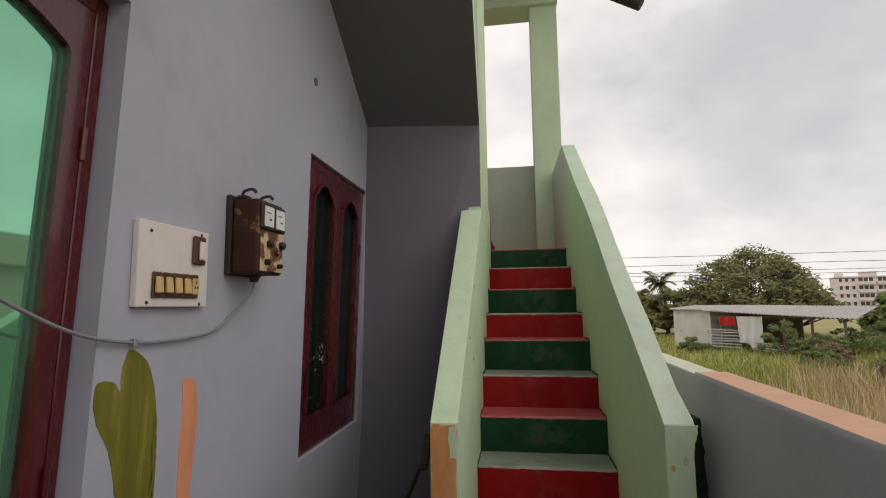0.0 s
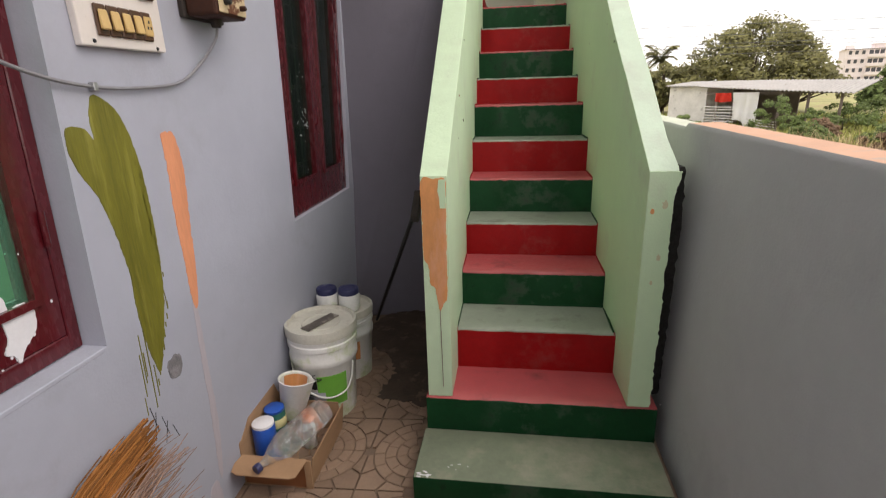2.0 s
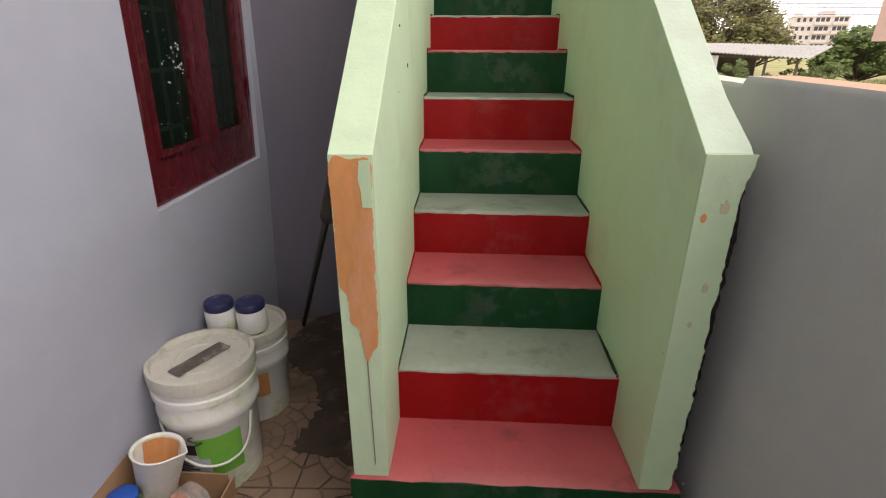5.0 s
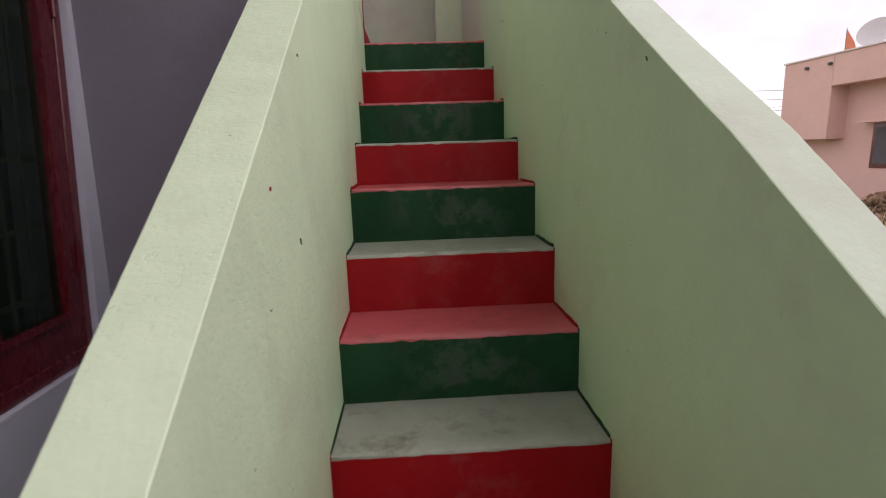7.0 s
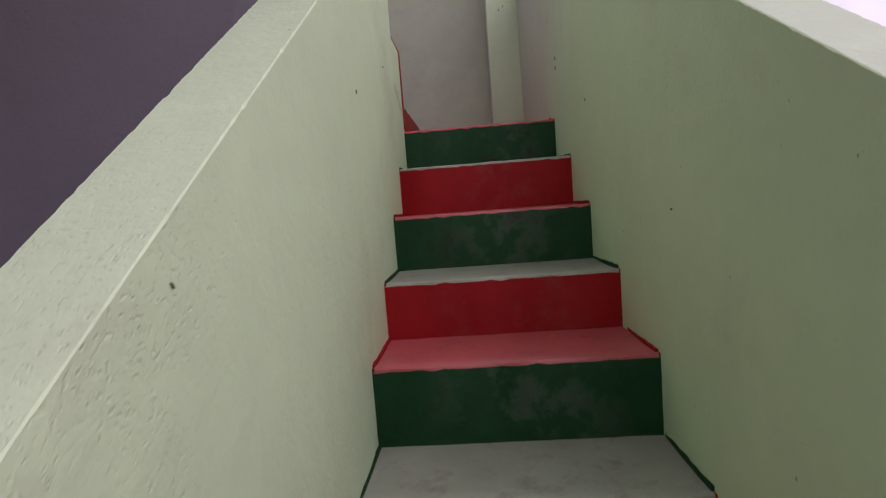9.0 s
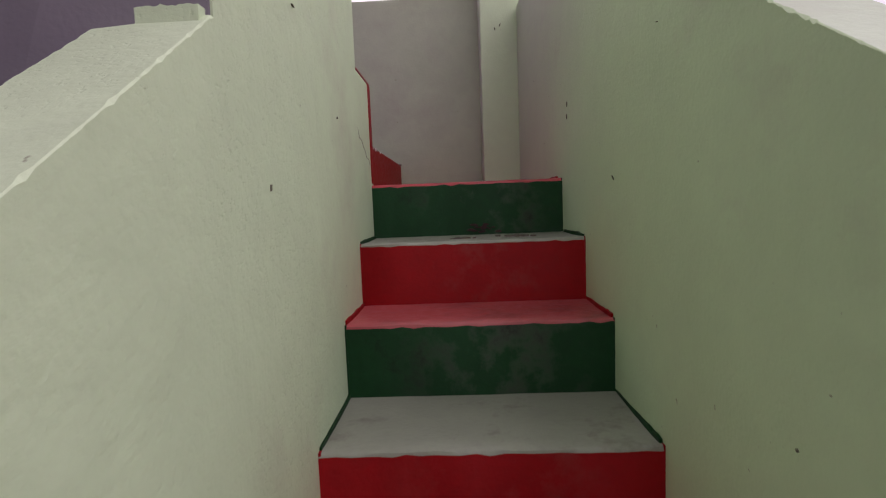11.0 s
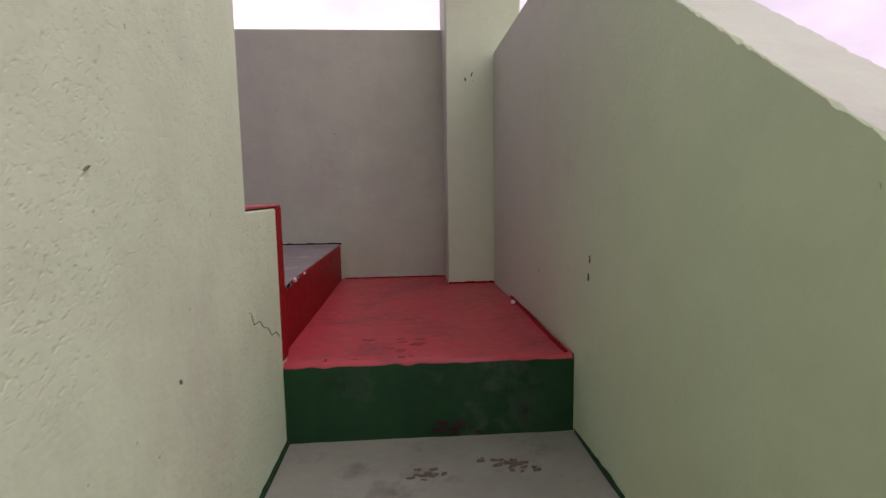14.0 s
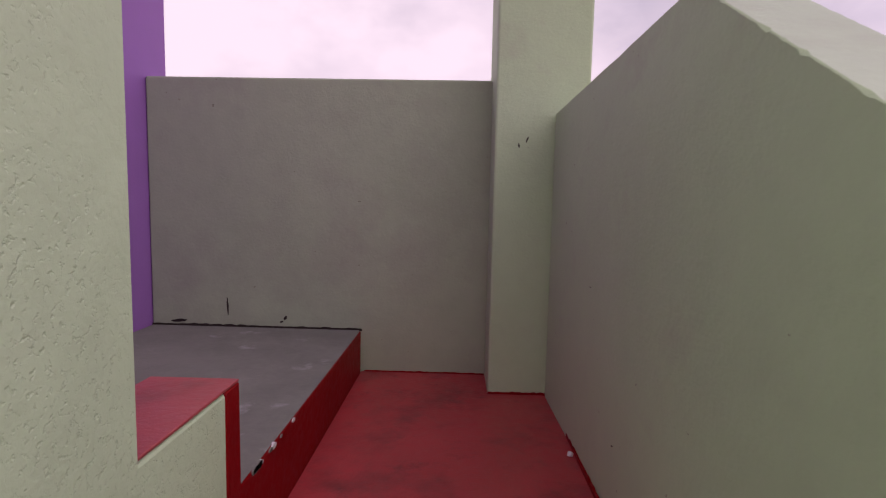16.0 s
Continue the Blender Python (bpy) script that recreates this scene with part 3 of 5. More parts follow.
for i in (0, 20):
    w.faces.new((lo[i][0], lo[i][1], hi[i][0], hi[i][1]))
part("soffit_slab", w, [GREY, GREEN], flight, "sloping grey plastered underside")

# ---- house walls of the porch and the alcove ----
W1 = (-1.95, -0.785, 0.885, 2.51)       # window beside the switchboard
W2 = (0.47, 1.468, 0.91, 2.45)          # window in the alcove
T = 0.23
w = bmesh.new()
for y0, y1, z0, z1 in ((-5, W1[0], 0.9, 3.8), (-5, W1[0], FLOOR, 0.9), (W1[0], W1[1], FLOOR, W1[2]), (W1[0], W1[1], W1[3], 3.8), (W1[1], W2[0], 0.9, 3.8), (W1[1], W2[0], FLOOR, 0.9),
                       (W2[0], W2[1], FLOOR, W2[2]), (W2[0], W2[1], W2[3], 3.8), (W2[1], BACKR + 0.1, 0.9, 3.8), (W2[1], BACKR + 0.1, FLOOR, 0.9)):
    add_box(w, WALL - T, WALL, y0, y1, z0, z1)
def lean1(z):
    return -0.015 + 0.046 * (z - 0.885)
def lean2(y, z):
    u = min(1.0, max(0.0, (y - W2[0]) / (W2[1] - W2[0])))
    return (-0.04 + 0.058 * (z - 0.915)) * (1 - u) + (-0.165 + 0.105 * (z - 0.91)) * u
for v in w.verts:
    if min(abs(v.co.y - W1[1]), abs(v.co.y - W1[0])) < 0.001:
        v.co.y += lean1(v.co.z)
    elif min(abs(v.co.y - W2[0]), abs(v.co.y - W2[1])) < 0.001:
        v.co.y += lean2(v.co.y, v.co.z)
    if v.co.z < 0.5:
        v.co.x -= 0.035
wall_west = tagged(part("wall_west", w, LILAC), "grey-blue painted house wall, lightly soiled", "wall", kind="structure")
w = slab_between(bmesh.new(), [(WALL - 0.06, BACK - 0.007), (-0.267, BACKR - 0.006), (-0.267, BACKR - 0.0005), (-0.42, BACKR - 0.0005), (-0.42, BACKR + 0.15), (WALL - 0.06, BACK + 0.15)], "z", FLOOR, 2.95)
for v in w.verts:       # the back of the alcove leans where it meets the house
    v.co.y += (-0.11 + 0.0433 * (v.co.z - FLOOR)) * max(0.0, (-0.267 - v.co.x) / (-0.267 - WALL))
wall_alcove = tagged(part("wall_alcove", w, SHADYLILAC), "lilac wall under the upper flight, shade mixed into its colour", "wall", kind="structure")
# green paint carried from the parapet on to the wall above it
band = [(-0.404 + 0.0046 * k, left_top(1.52) + 0.017 + 0.004 * noise.noise(Vector((k * 0.55, 3.0, 1.0)))) for k in range(30)]
part("paint_band", slab_between(bmesh.new(), [(-0.271, left_top(1.52) - 0.03), (-0.404, left_top(1.52) - 0.03)] + band, "y", BACKR - 0.024, BACKR - 0.004), GREENROUGH, wall_alcove, "ragged green paint edge")
# closing wall added out of view, kept low so light reaches the stair
w = box(-1.3, 0.85, -4.35, -4.2, FLOOR, 1.4)
tagged(part("wall_south", w, LILAC), "added low wall closing the porch, out of view", "wall", kind="structure")
# assumed slab out of view, its edge set to dim the upper house wall
w = box(-1.3, -0.12, -4.2, -0.95, 3.6, 3.72)
tagged(part("ceiling", w, LILAC), "assumed porch ceiling slab, out of view, shading the house wall", "ceiling", kind="structure")

# boundary wall with painted cap
def boundary(y0, y1, top, dx, cap, lean=0.05):
    def section(y):
        j = [0.002 * noise.noise(Vector((i * 5 + dx, y * 5, 2))) for i in range(4)]
        xi = 0.602 + dx
        return [(xi, -1.1, 0), (xi + lean * top + j[0], top - 0.015, 0), (xi + lean * top + 0.012, top + j[1], 1), (xi + lean * top + 0.13, top + j[2], 1), (xi + lean * top + 0.145, top - 0.02, 0), (xi + 0.15, -1.1, 0)]
    n = int((y1 - y0) / 0.08)
    return part("boundary_wall", loft([y0 + (y1 - y0) * i / n for i in range(n + 1)], section), [BOUNDARY, cap], None, smooth=True)


tagged(boundary(-5, 0.285, 1.362, 0, SALMON), "dark grey boundary wall with a salmon painted top", "wall", kind="structure")
tagged(boundary(0.288, 14, 1.335, 0.045, CREAM), "grey boundary wall with a pale plaster top", "wall", kind="structure")
# rough mortar between parapet and boundary wall, near black for the gap's shade
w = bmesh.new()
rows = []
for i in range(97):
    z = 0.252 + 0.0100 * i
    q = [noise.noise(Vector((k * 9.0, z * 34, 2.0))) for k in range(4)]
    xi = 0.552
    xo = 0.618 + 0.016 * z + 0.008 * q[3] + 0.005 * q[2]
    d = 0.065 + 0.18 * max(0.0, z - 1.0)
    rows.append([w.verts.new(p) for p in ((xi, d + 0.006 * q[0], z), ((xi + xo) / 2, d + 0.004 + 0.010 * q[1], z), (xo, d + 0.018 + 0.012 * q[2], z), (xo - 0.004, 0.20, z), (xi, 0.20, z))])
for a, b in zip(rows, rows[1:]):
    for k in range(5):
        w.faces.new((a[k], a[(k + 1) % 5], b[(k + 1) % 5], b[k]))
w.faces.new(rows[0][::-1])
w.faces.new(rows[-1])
tagged(part("mortar", w, SHADECEM), "rough mortar beside the parapet, gap shade put into its colour", "mortar", kind="stuff")

# ---- ground and paving bed ----
g = bmesh.new()
bmesh.ops.create_grid(g, x_segments=2, y_segments=2, size=1500, matrix=Matrix.Translation((0, 0, -1.0)))
tagged(part("ground", g, EARTH), "open field of earth, weeds and dry grass", "ground", kind="structure")
bed = box(-1.3, 0.68, -5, BACKR + 0.1, -0.9, FLOOR - 0.006)
for v in bed.verts:
    v.co.z += FALL * (v.co.x + 1.0) if v.co.z > -0.5 else 0.0
floor = tagged(part("floor", bed, JOINT), "sandy bed under circular stone paving", "floor", kind="structure")

# ---- windows of the house wall ----
def arched(y0, y1, z0, z1, spring, n=24):
    """The outline of a pane with a shouldered arch on top, and the rectangle round it, point for point."""
    inner, h = [(y0, z0), (y1, z0), (y1, spring)], z1 - spring
    for i in range(1, n):
        s = i / n
        inner.append((y1 + (y0 - y1) * (0.5 - 0.5 * math.cos(math.pi * s)), spring + h * (0.45 * min(1, 5 * math.sin(math.pi * s)) ** 2 * math.sin(math.pi * s) ** 0.5 + 0.55 * math.sin(math.pi * s) ** 3)))
    return inner + [(y0, spring)]


def ring(bm, outer, inner, x0, x1):
    rows = [[bm.verts.new((x, y, z)) for y, z in o] for o, x in ((outer, x1), (inner, x1), (inner, x0), (outer, x0))]
    n = len(outer)
    for a, b in zip(rows, rows[1:] + rows[:1]):
        for i in range(n):
            j = (i + 1) % n
            bm.faces.new((a[i], a[j], b[j], b[i]))
    return bm


def around(inner, Y0, Y1, Z0, Z1, spring, n=24):
    out = [(Y0, Z0), (Y1, Z0), (Y1, spring)]
    for i in range(1, n):
        s = i / n
        if s <= 0.25:
            out.append((Y1, spring + (Z1 - spring) * s / 0.25))
        elif s < 0.75:
            out.append((Y1 + (Y0 - Y1) * (s - 0.25) / 0.5, Z1))
        else:
            out.append((Y0, Z1 - (Z1 - spring) * (s - 0.75) / 0.25))
    return out + [(Y0, spring)]


def shutter(name, parent, y0, y1, z0, z1, x, pane, stile=0.085, rail=0.12, hinge=None, spring=0.20, crown_gap=0.07):
    """A framed wooden leaf with an arched pane, a moulding round the pane, and hinges."""
    sp, top = z1 - spring, z1 - crown_gap
    inner = arched(y0 + stile, y1 - stile, z0 + rail, top, sp)
    leaf = part(name, ring(bmesh.new(), around(inner, y0, y1, z0, z1, sp), inner, x - 0.04, x), MAROON, parent, smooth=False)
    lip = arched(y0 + stile - 0.014, y1 - stile + 0.014, z0 + rail - 0.014, top + 0.014, sp)
    part("moulding", ring(bmesh.new(), lip, arched(y0 + stile + 0.006, y1 - stile - 0.006, z0 + rail + 0.006, top - 0.006, sp), x + 0.0005, x + 0.012), MAROON, leaf)
    bm = bmesh.new()
    f = bm.faces.new([bm.verts.new((x - 0.02, y, z)) for y, z in arched(y0 + stile - 0.004, y1 - stile + 0.004, z0 + rail - 0.004, top + 0.004, sp)])
    r = bmesh.ops.extrude_face_region(bm, geom=[f])
    for v in r["geom"]:
        if isinstance(v, bmesh.types.BMVert):
            v.co.x += 0.004
    part("pane", bm, pane, leaf, "arched pane of glass")
    if hinge is not None:
        for z in (z0 + 0.28, z1 - 0.38):
            part("hinge", tube([(x + 0.006, hinge, z - 0.045), (x + 0.006, hinge, z + 0.045)], 0.008, 10), MAROON, leaf, "overpainted butt hinge")
    return leaf


def window(name, hole, depth, pane, label, bars):
    y0, y1, z0, z1 = hole
    xf = WALL - depth
    th = thing(name, pose(0, 0, 0), label, "window", kind="structure")
    fr = bmesh.new()
    f = 0.038
    for a in ((y0 + 0.002, y0 + f, z0 + 0.002, z1 - 0.002), (y1 - f, y1 - 0.002, z0 + 0.002, z1 - 0.002), (y0 + f, y1 - f, z0 + 0.002, z0 + 0.05), (y0 + f, y1 - f, z1 - 0.05, z1 - 0.002)):
        add_box(fr, xf - 0.07, xf, *a, bevel=0.003)
    part("window_frame", fr, MAROON, th)
    m = (y0 + y1) / 2
    x = xf - 0.004
    st, sg = (0.075, 0.20) if bars else (0.062, 0.16)
    shutter("shutter", th, y0 + f + 0.002, m - 0.002, z0 + 0.052, z1 - 0.052, x, pane, hinge=y0 + f, stile=st, spring=sg)
    shutter("shutter", th, m + 0.002, y1 - f - 0.002, z0 + 0.052, z1 - 0.052, x, pane, hinge=y1 - f, stile=st, spring=sg)
    if bars:
        for i in range(6):
            z = z0 + 0.22 + i * 0.21
            part("grille_bar", box(xf - 0.11, xf - 0.10, y0 + f, y1 - f, z - 0.008, z + 0.008), GRILLE, th)
        for i in range(9):
            y = y0 + 0.09 + i * 0.10
            part("grille_bar", box(xf - 0.100, xf - 0.092, y - 0.006, y + 0.006, z0 + 0.06, z1 - 0.06), GRILLE, th)
    # box added behind the leaves, its near-black colour standing for the room's darkness
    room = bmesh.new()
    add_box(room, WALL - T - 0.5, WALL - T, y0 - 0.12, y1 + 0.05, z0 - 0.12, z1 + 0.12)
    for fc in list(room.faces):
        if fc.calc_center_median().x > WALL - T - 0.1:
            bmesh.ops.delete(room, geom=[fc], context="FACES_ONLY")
    part("dark_room", room, ROOMBLACK, th)
    return th


GRILLE = material("green_grille_paint", (0.12, 0.16, 0.10), 0.6, 0.2, 9, 0.1)
ROOMBLACK = material("black_for_unlit_room", (0.012, 0.012, 0.012), 0.9, 0.1, 3, 0.0)
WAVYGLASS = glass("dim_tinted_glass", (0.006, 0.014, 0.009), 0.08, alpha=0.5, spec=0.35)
win1 = window("window_1", W1, 0.068, TINTED, "maroon wooden window with arched green reflective panes", False)
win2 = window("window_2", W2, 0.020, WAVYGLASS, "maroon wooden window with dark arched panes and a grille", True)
part("window_sill", box(WALL - 0.068, WALL + 0.0008, W1[0], W1[1], W1[2] - 0.012, W1[2] + 0.0015, bevel=0.002), LILAC, win1, "plastered sill")
part("window_sill", box(WALL - 0.020, WALL + 0.0008, W2[0], W2[1] - 0.004, W2[2] - 0.012, W2[2] + 0.0015, bevel=0.002), LILAC, win2, "plastered sill")
# latch where the leaves of the alcove window meet
m2 = (W2[0] + W2[1]) / 2
lt = box(WALL - 0.024, WALL - 0.018, m2 - 0.048, m2 - 0.034, 1.32, 1.42, bevel=0.002)
tube([(WALL - 0.02, m2 - 0.04, 1.345), (WALL - 0.004, m2 - 0.04, 1.35), (WALL - 0.002, m2 - 0.04, 1.39), (WALL - 0.02, m2 - 0.04, 1.40)], 0.0035, 8, lt)
part("latch", lt, MAROON, win2, "small painted latch")
# white paint flicked on the panes and dropped on the frame
sp = bmesh.new()
for i in range(22):
    y, z = random.gauss(m2 - 0.14, 0.045), random.gauss(1.37, 0.02)
    r = abs(random.gauss(0, 0.0022)) + 0.0008
    slab_between(sp, [(y + r * math.cos(a), z + r * 1.4 * math.sin(a)) for a in [k * math.pi / 3 for k in range(6)]], "x", WALL - 0.0395, WALL - 0.0375)
for i in range(26):
    y, z = random.uniform(W2[0] + 0.14, m2 - 0.1), random.uniform(1.05, 1.7)
    r = abs(random.gauss(0, 0.0015)) + 0.0008
    slab_between(sp, [(y + r * math.cos(a), z + r * math.sin(a)) for a in [k * math.pi / 3 for k in range(6)]], "x", WALL - 0.0395, WALL - 0.0375)
part("paint_splash", sp, WHITEP, win2, "white paint spatter")
yb = -0.935
blot = slab_between(bmesh.new(), ragged([(yb - 0.09, 1.09), (yb - 0.045, 1.105), (yb - 0.015, 1.09), (yb - 0.012, 1.045), (yb - 0.05, 1.035), (yb - 0.085, 1.05)], 0.006, 0.003, 1.0), "x", WALL - 0.0865, WALL - 0.083)
slab_between(blot, ragged([(yb - 0.035, 1.055), (yb + 0.03, 1.062), (yb + 0.04, 1.02), (yb + 0.03, 0.985), (yb - 0.005, 0.955), (yb - 0.02, 0.93), (yb - 0.032, 0.955), (yb - 0.05, 0.965), (yb - 0.035, 1.0)], 0.006, 0.003, 2.0), "x", WALL - 0.0715, WALL - 0.068)
for i in range(26):
    y, z, r = random.uniform(-1.2, -0.84), random.uniform(0.93, 1.2), random.uniform(0.0012, 0.004)
    slab_between(blot, [(y + r * math.cos(a), z + r * 1.5 * math.sin(a)) for a in [k * math.pi / 3 for k in range(6)]], "x", WALL - 0.0715, WALL - 0.0695)
part("paint_splash", blot, WHITEP, win1, "white paint blotches")

for win, hole_ in ((win1, W1), (win2, W2)):
    for o in win.children_recursive:
        for v in o.data.vertices:
            v.co.y += lean1(v.co.z) if win is win1 else lean2(v.co.y, v.co.z)

# ---- painted marks and holes on the house wall ----
def mark(name, outlines, mat, label, category, x=WALL, thick=0.002):
    bm = bmesh.new()
    for o in outlines:
        slab_between(bm, o, "x", x - 0.004, x + thick)
    for v in bm.verts:
        v.co.x -= 0.035 * max(0.0, 0.9 - v.co.z) / 0.95
    return tagged(part(name, bm, mat), label, category)


def drip(y, z0, z1, w=0.0025, lean=0.0):
    n = 8
    L = [(y + lean * i / n - w * (0.6 + 0.4 * noise.noise(Vector((i, y * 30, 0)))), z0 + (z1 - z0) * i / n) for i in range(n + 1)]
    return L + [(p[0] + 2 * w, p[1]) for p in L[::-1]]


leaf_line = [(-0.658, 1.527), (-0.61, 1.507), (-0.576, 1.467), (-0.554, 1.399), (-0.54, 1.321), (-0.536, 1.232), (-0.536, 1.139), (-0.544, 1.026), (-0.559, 0.921), (-0.591, 0.801), (-0.628, 0.703), (-0.650, 0.76), (-0.668, 0.86), (-0.672, 0.963), (-0.667, 1.036), (-0.676, 1.113), (-0.693, 1.204), (-0.714, 1.276), (-0.746, 1.331), (-0.766, 1.387), (-0.765, 1.445), (-0.741, 1.456), (-0.704, 1.444), (-0.683, 1.418), (-0.682, 1.472)]
lf = mark("painted_leaf", [ragged(leaf_line, 0.008, 0.0032, 3.0)], OLIVE, "olive green paint test stroke on the grey-blue wall", "paint mark")
mark("brush_tail", [ragged([(-0.664, 0.98), (-0.60, 0.98), (-0.596, 0.86), (-0.618, 0.77), (-0.632, 0.715), (-0.650, 0.78), (-0.664, 0.87)], 0.01, 0.0015, 4.0)], OLIVE, "", "", thick=0.0014).parent = lf
for y, za, zb, wd in ((-0.668, 0.86, 0.60, 0.0012), (-0.69, 0.86, 0.70, 0.0010), (-0.70, 0.80, 0.66, 0.0010), (-0.652, 0.74, 0.63, 0.0013), (-0.684, 0.80, 0.72, 0.0014), (-0.71, 0.66, 0.60, 0.0010)):
    mark("drip", [drip(y, za, zb, wd)], OLIVE, "", "").parent = lf
for i in range(26):
    z = 1.36 - 0.027 * i + random.uniform(-0.01, 0.01)
    y = -0.548 - 0.012 * abs(i - 12) / 12 + random.uniform(-0.004, 0.008) if i < 18 else -0.56 - 0.012 * (i - 18)
    mark("brush_fleck", [drip(y, z, z - random.uniform(0.01, 0.03), random.uniform(0.0008, 0.0022))], OLIVE, "", "").parent = lf
mark("paint_stroke", [ragged([(-0.429, 1.405), (-0.395, 1.413), (-0.368, 1.401), (-0.351, 1.293), (-0.368, 1.122), (-0.384, 0.95), (-0.406, 0.824), (-0.43, 0.866), (-0.431, 1.006), (-0.435, 1.139), (-0.426, 1.313)], 0.008, 0.004, 8.0)],
     PEACH, "vertical peach paint stroke on the grey-blue wall", "paint mark")
WASH = material("thin_pale_wash", (0.46, 0.42, 0.46), 0.7, 0.1, 9, 0.1, 60, stretch=(1, 1, 0.2))
mark("paint_wash", [ragged([(-0.428, 0.88), (-0.41, 0.86), (-0.40, 0.6), (-0.39, 0.35), (-0.41, 0.12), (-0.43, 0.14), (-0.425, 0.4), (-0.43, 0.65)], 0.01, 0.004, 11.0)], WASH,
     "thin pale wash running down below the peach stroke", "paint mark", thick=0.0012)
splash = [ragged([(-0.50, 0.10), (-0.45, 0.12), (-0.43, 0.02), (-0.45, -0.03), (-0.49, 0.0)], 0.008, 0.008, 5.0)]
mark("paint_wash", splash, WASH, "pale wash splashed above the floor", "paint mark", thick=0.0012)
HOLE = material("chipped_plaster", (0.20, 0.19, 0.20), 0.9, 0.4, 30, 0.8, 60)
hole = bmesh.new()
for r, x in ((0.036, 0.002), (0.030, 0.0035), (0.018, 0.002)):
    slab_between(hole, [(-0.563 + r * (1 + 0.25 * noise.noise(Vector((k, r * 90, 1)))) * math.cos(a), 0.685 + 1.25 * r * (1 + 0.25 * noise.noise(Vector((k, r * 90, 4)))) * math.sin(a)) for k, a in enumerate([q * math.pi / 10 for q in range(20)])], "x", WALL - 0.03, WALL - 0.010 + x * 1.6)
tagged(part("plaster_chip", hole, HOLE), "chipped hole in the painted plaster", "wall damage")
vent = lathe([(0, 0.004), (0.021, 0.004), (0.024, 0.002), (0.024, -0.01)], 24)
bmesh.ops.transform(vent, matrix=Matrix.Translation((WALL, 0.562, 2.861)) @ Matrix.Rotation(radians(90), 4, "Y") , verts=vent.verts)
tagged(part("pipe_end", vent, GREY), "small round plugged pipe hole high in the wall", "pipe hole")
# stray pencil-thin twigs of dried paint on the wall above the broom
mark("scratches", [drip(-0.70 + 0.02 * i, 0.62 - 0.03 * i, 0.52 - 0.02 * i, 0.0012, 0.02 * (-1) ** i) for i in range(5)], INK, "dark scratches on the wall above the broom", "wall damage", thick=0.001)

# ---- switchboard ----
board = thing("switchboard", pose(WALL, -0.514, 1.770, 0, 0, 0), "ivory switchboard with brown and amber switches", "switchboard")
part("plate", box(0.0, 0.022, -0.158, 0.158, -0.125, 0.125, bevel=0.004, seg=2), IVORY, board)
for i in range(5):
    y = -0.085 + i * 0.042
    sw = part("socket" if i == 4 else "switch", box(0.0223, 0.030, y - 0.019, y + 0.019, -0.098, -0.022, bevel=0.003), BROWNPL, board, "amber module in a brown surround")
    if i < 4:
        rk = box(0.0303, 0.038, y - 0.014, y + 0.014, -0.084, -0.036, bevel=0.003)
        for v in rk.verts:
            if v.co.x > 0.034 and v.co.z < -0.06:
                v.co.x += 0.005
        part("rocker", rk, TAN, sw)
    else:
        part("socket_face", box(0.0303, 0.035, y - 0.016, y + 0.016, -0.086, -0.034, bevel=0.003), TAN, sw)
        for dy, dz in ((-0.006, -0.064), (0.006, -0.064), (0, -0.048)):
            part("socket_hole", box(0.0352, 0.0356, y + dy - 0.0028, y + dy + 0.0028, dz - 0.004, dz + 0.004), INK, sw)
sw = part("main_switch", box(0.0223, 0.034, 0.070, 0.130, 0.012, 0.105, bevel=0.004), BROWNPL, board, "large switch in a brown surround")
part("rocker", box(0.0343, 0.044, 0.088, 0.116, 0.026, 0.088, bevel=0.004), IVORY, sw)
for y, z in ((-0.112, 0.096), (0.118, 0.112), (-0.118, -0.112), (0.118, -0.116)):
    sc = lathe([(0, 0.003), (0.004, 0.0028), (0.0055, 0.0)], 12)
    bmesh.ops.transform(sc, matrix=Matrix.Translation((0.0222, y, z)) @ Matrix.Rotation(radians(90), 4, "Y"), verts=sc.verts)
    part("screw", sc, INK, board)

# ---- electricity meter ----
meter = thing("electricity_meter", pose(WALL, -0.12, 1.91), "old rusty electricity meter with two white dials on a blackened board", "electricity meter")
part("backboard", box(0.0, 0.02, -0.11, 0.125, -0.15, 0.15, bevel=0.004), DARKBOARD, meter)
case = box(0.021, 0.125, -0.10, 0.095, -0.145, 0.135, bevel=0.010, seg=2)
wobble(case, 0.003, 25)
part("case", case, RUST, meter, "rusted sheet metal case")
part("face_plate", box(0.1262, 0.130, -0.085, 0.085, -0.135, 0.02, bevel=0.002), RUSTFACE, meter, "flaking cream painted face")
part("dial_housing", box(0.1255, 0.138, -0.092, 0.092, 0.022, 0.122, bevel=0.005), BLACK, meter, "black dial housing")
for y in (-0.044, 0.044):
    d = part("dial", box(0.1383, 0.1405, y - 0.034, y + 0.034, 0.034, 0.110, bevel=0.003), DIAL, meter, "white meter dial")
    part("needle", box(0.1408, 0.1414, y - 0.002, y + 0.018, 0.058, 0.064), INK, d)
    part("scale_bar", box(0.1408, 0.1414, y - 0.022, y + 0.012, 0.084, 0.088), INK, d)
for y, z, r in ((-0.03, -0.03, 0.014), (0.066, -0.028, 0.016), (0.03, -0.06, 0.010), (-0.045, -0.10, 0.012), (0.05, -0.11, 0.009)):
    kb = lathe([(r, 0), (r, 0.014), (r * 0.7, 0.02), (0, 0.02)], 16)
    bmesh.ops.transform(kb, matrix=Matrix.Translation((0.130, y, z)) @ Matrix.Rotation(radians(90), 4, "Y"), verts=kb.verts)
    part("knob", kb, BLACK if r > 0.011 else RUST, meter)
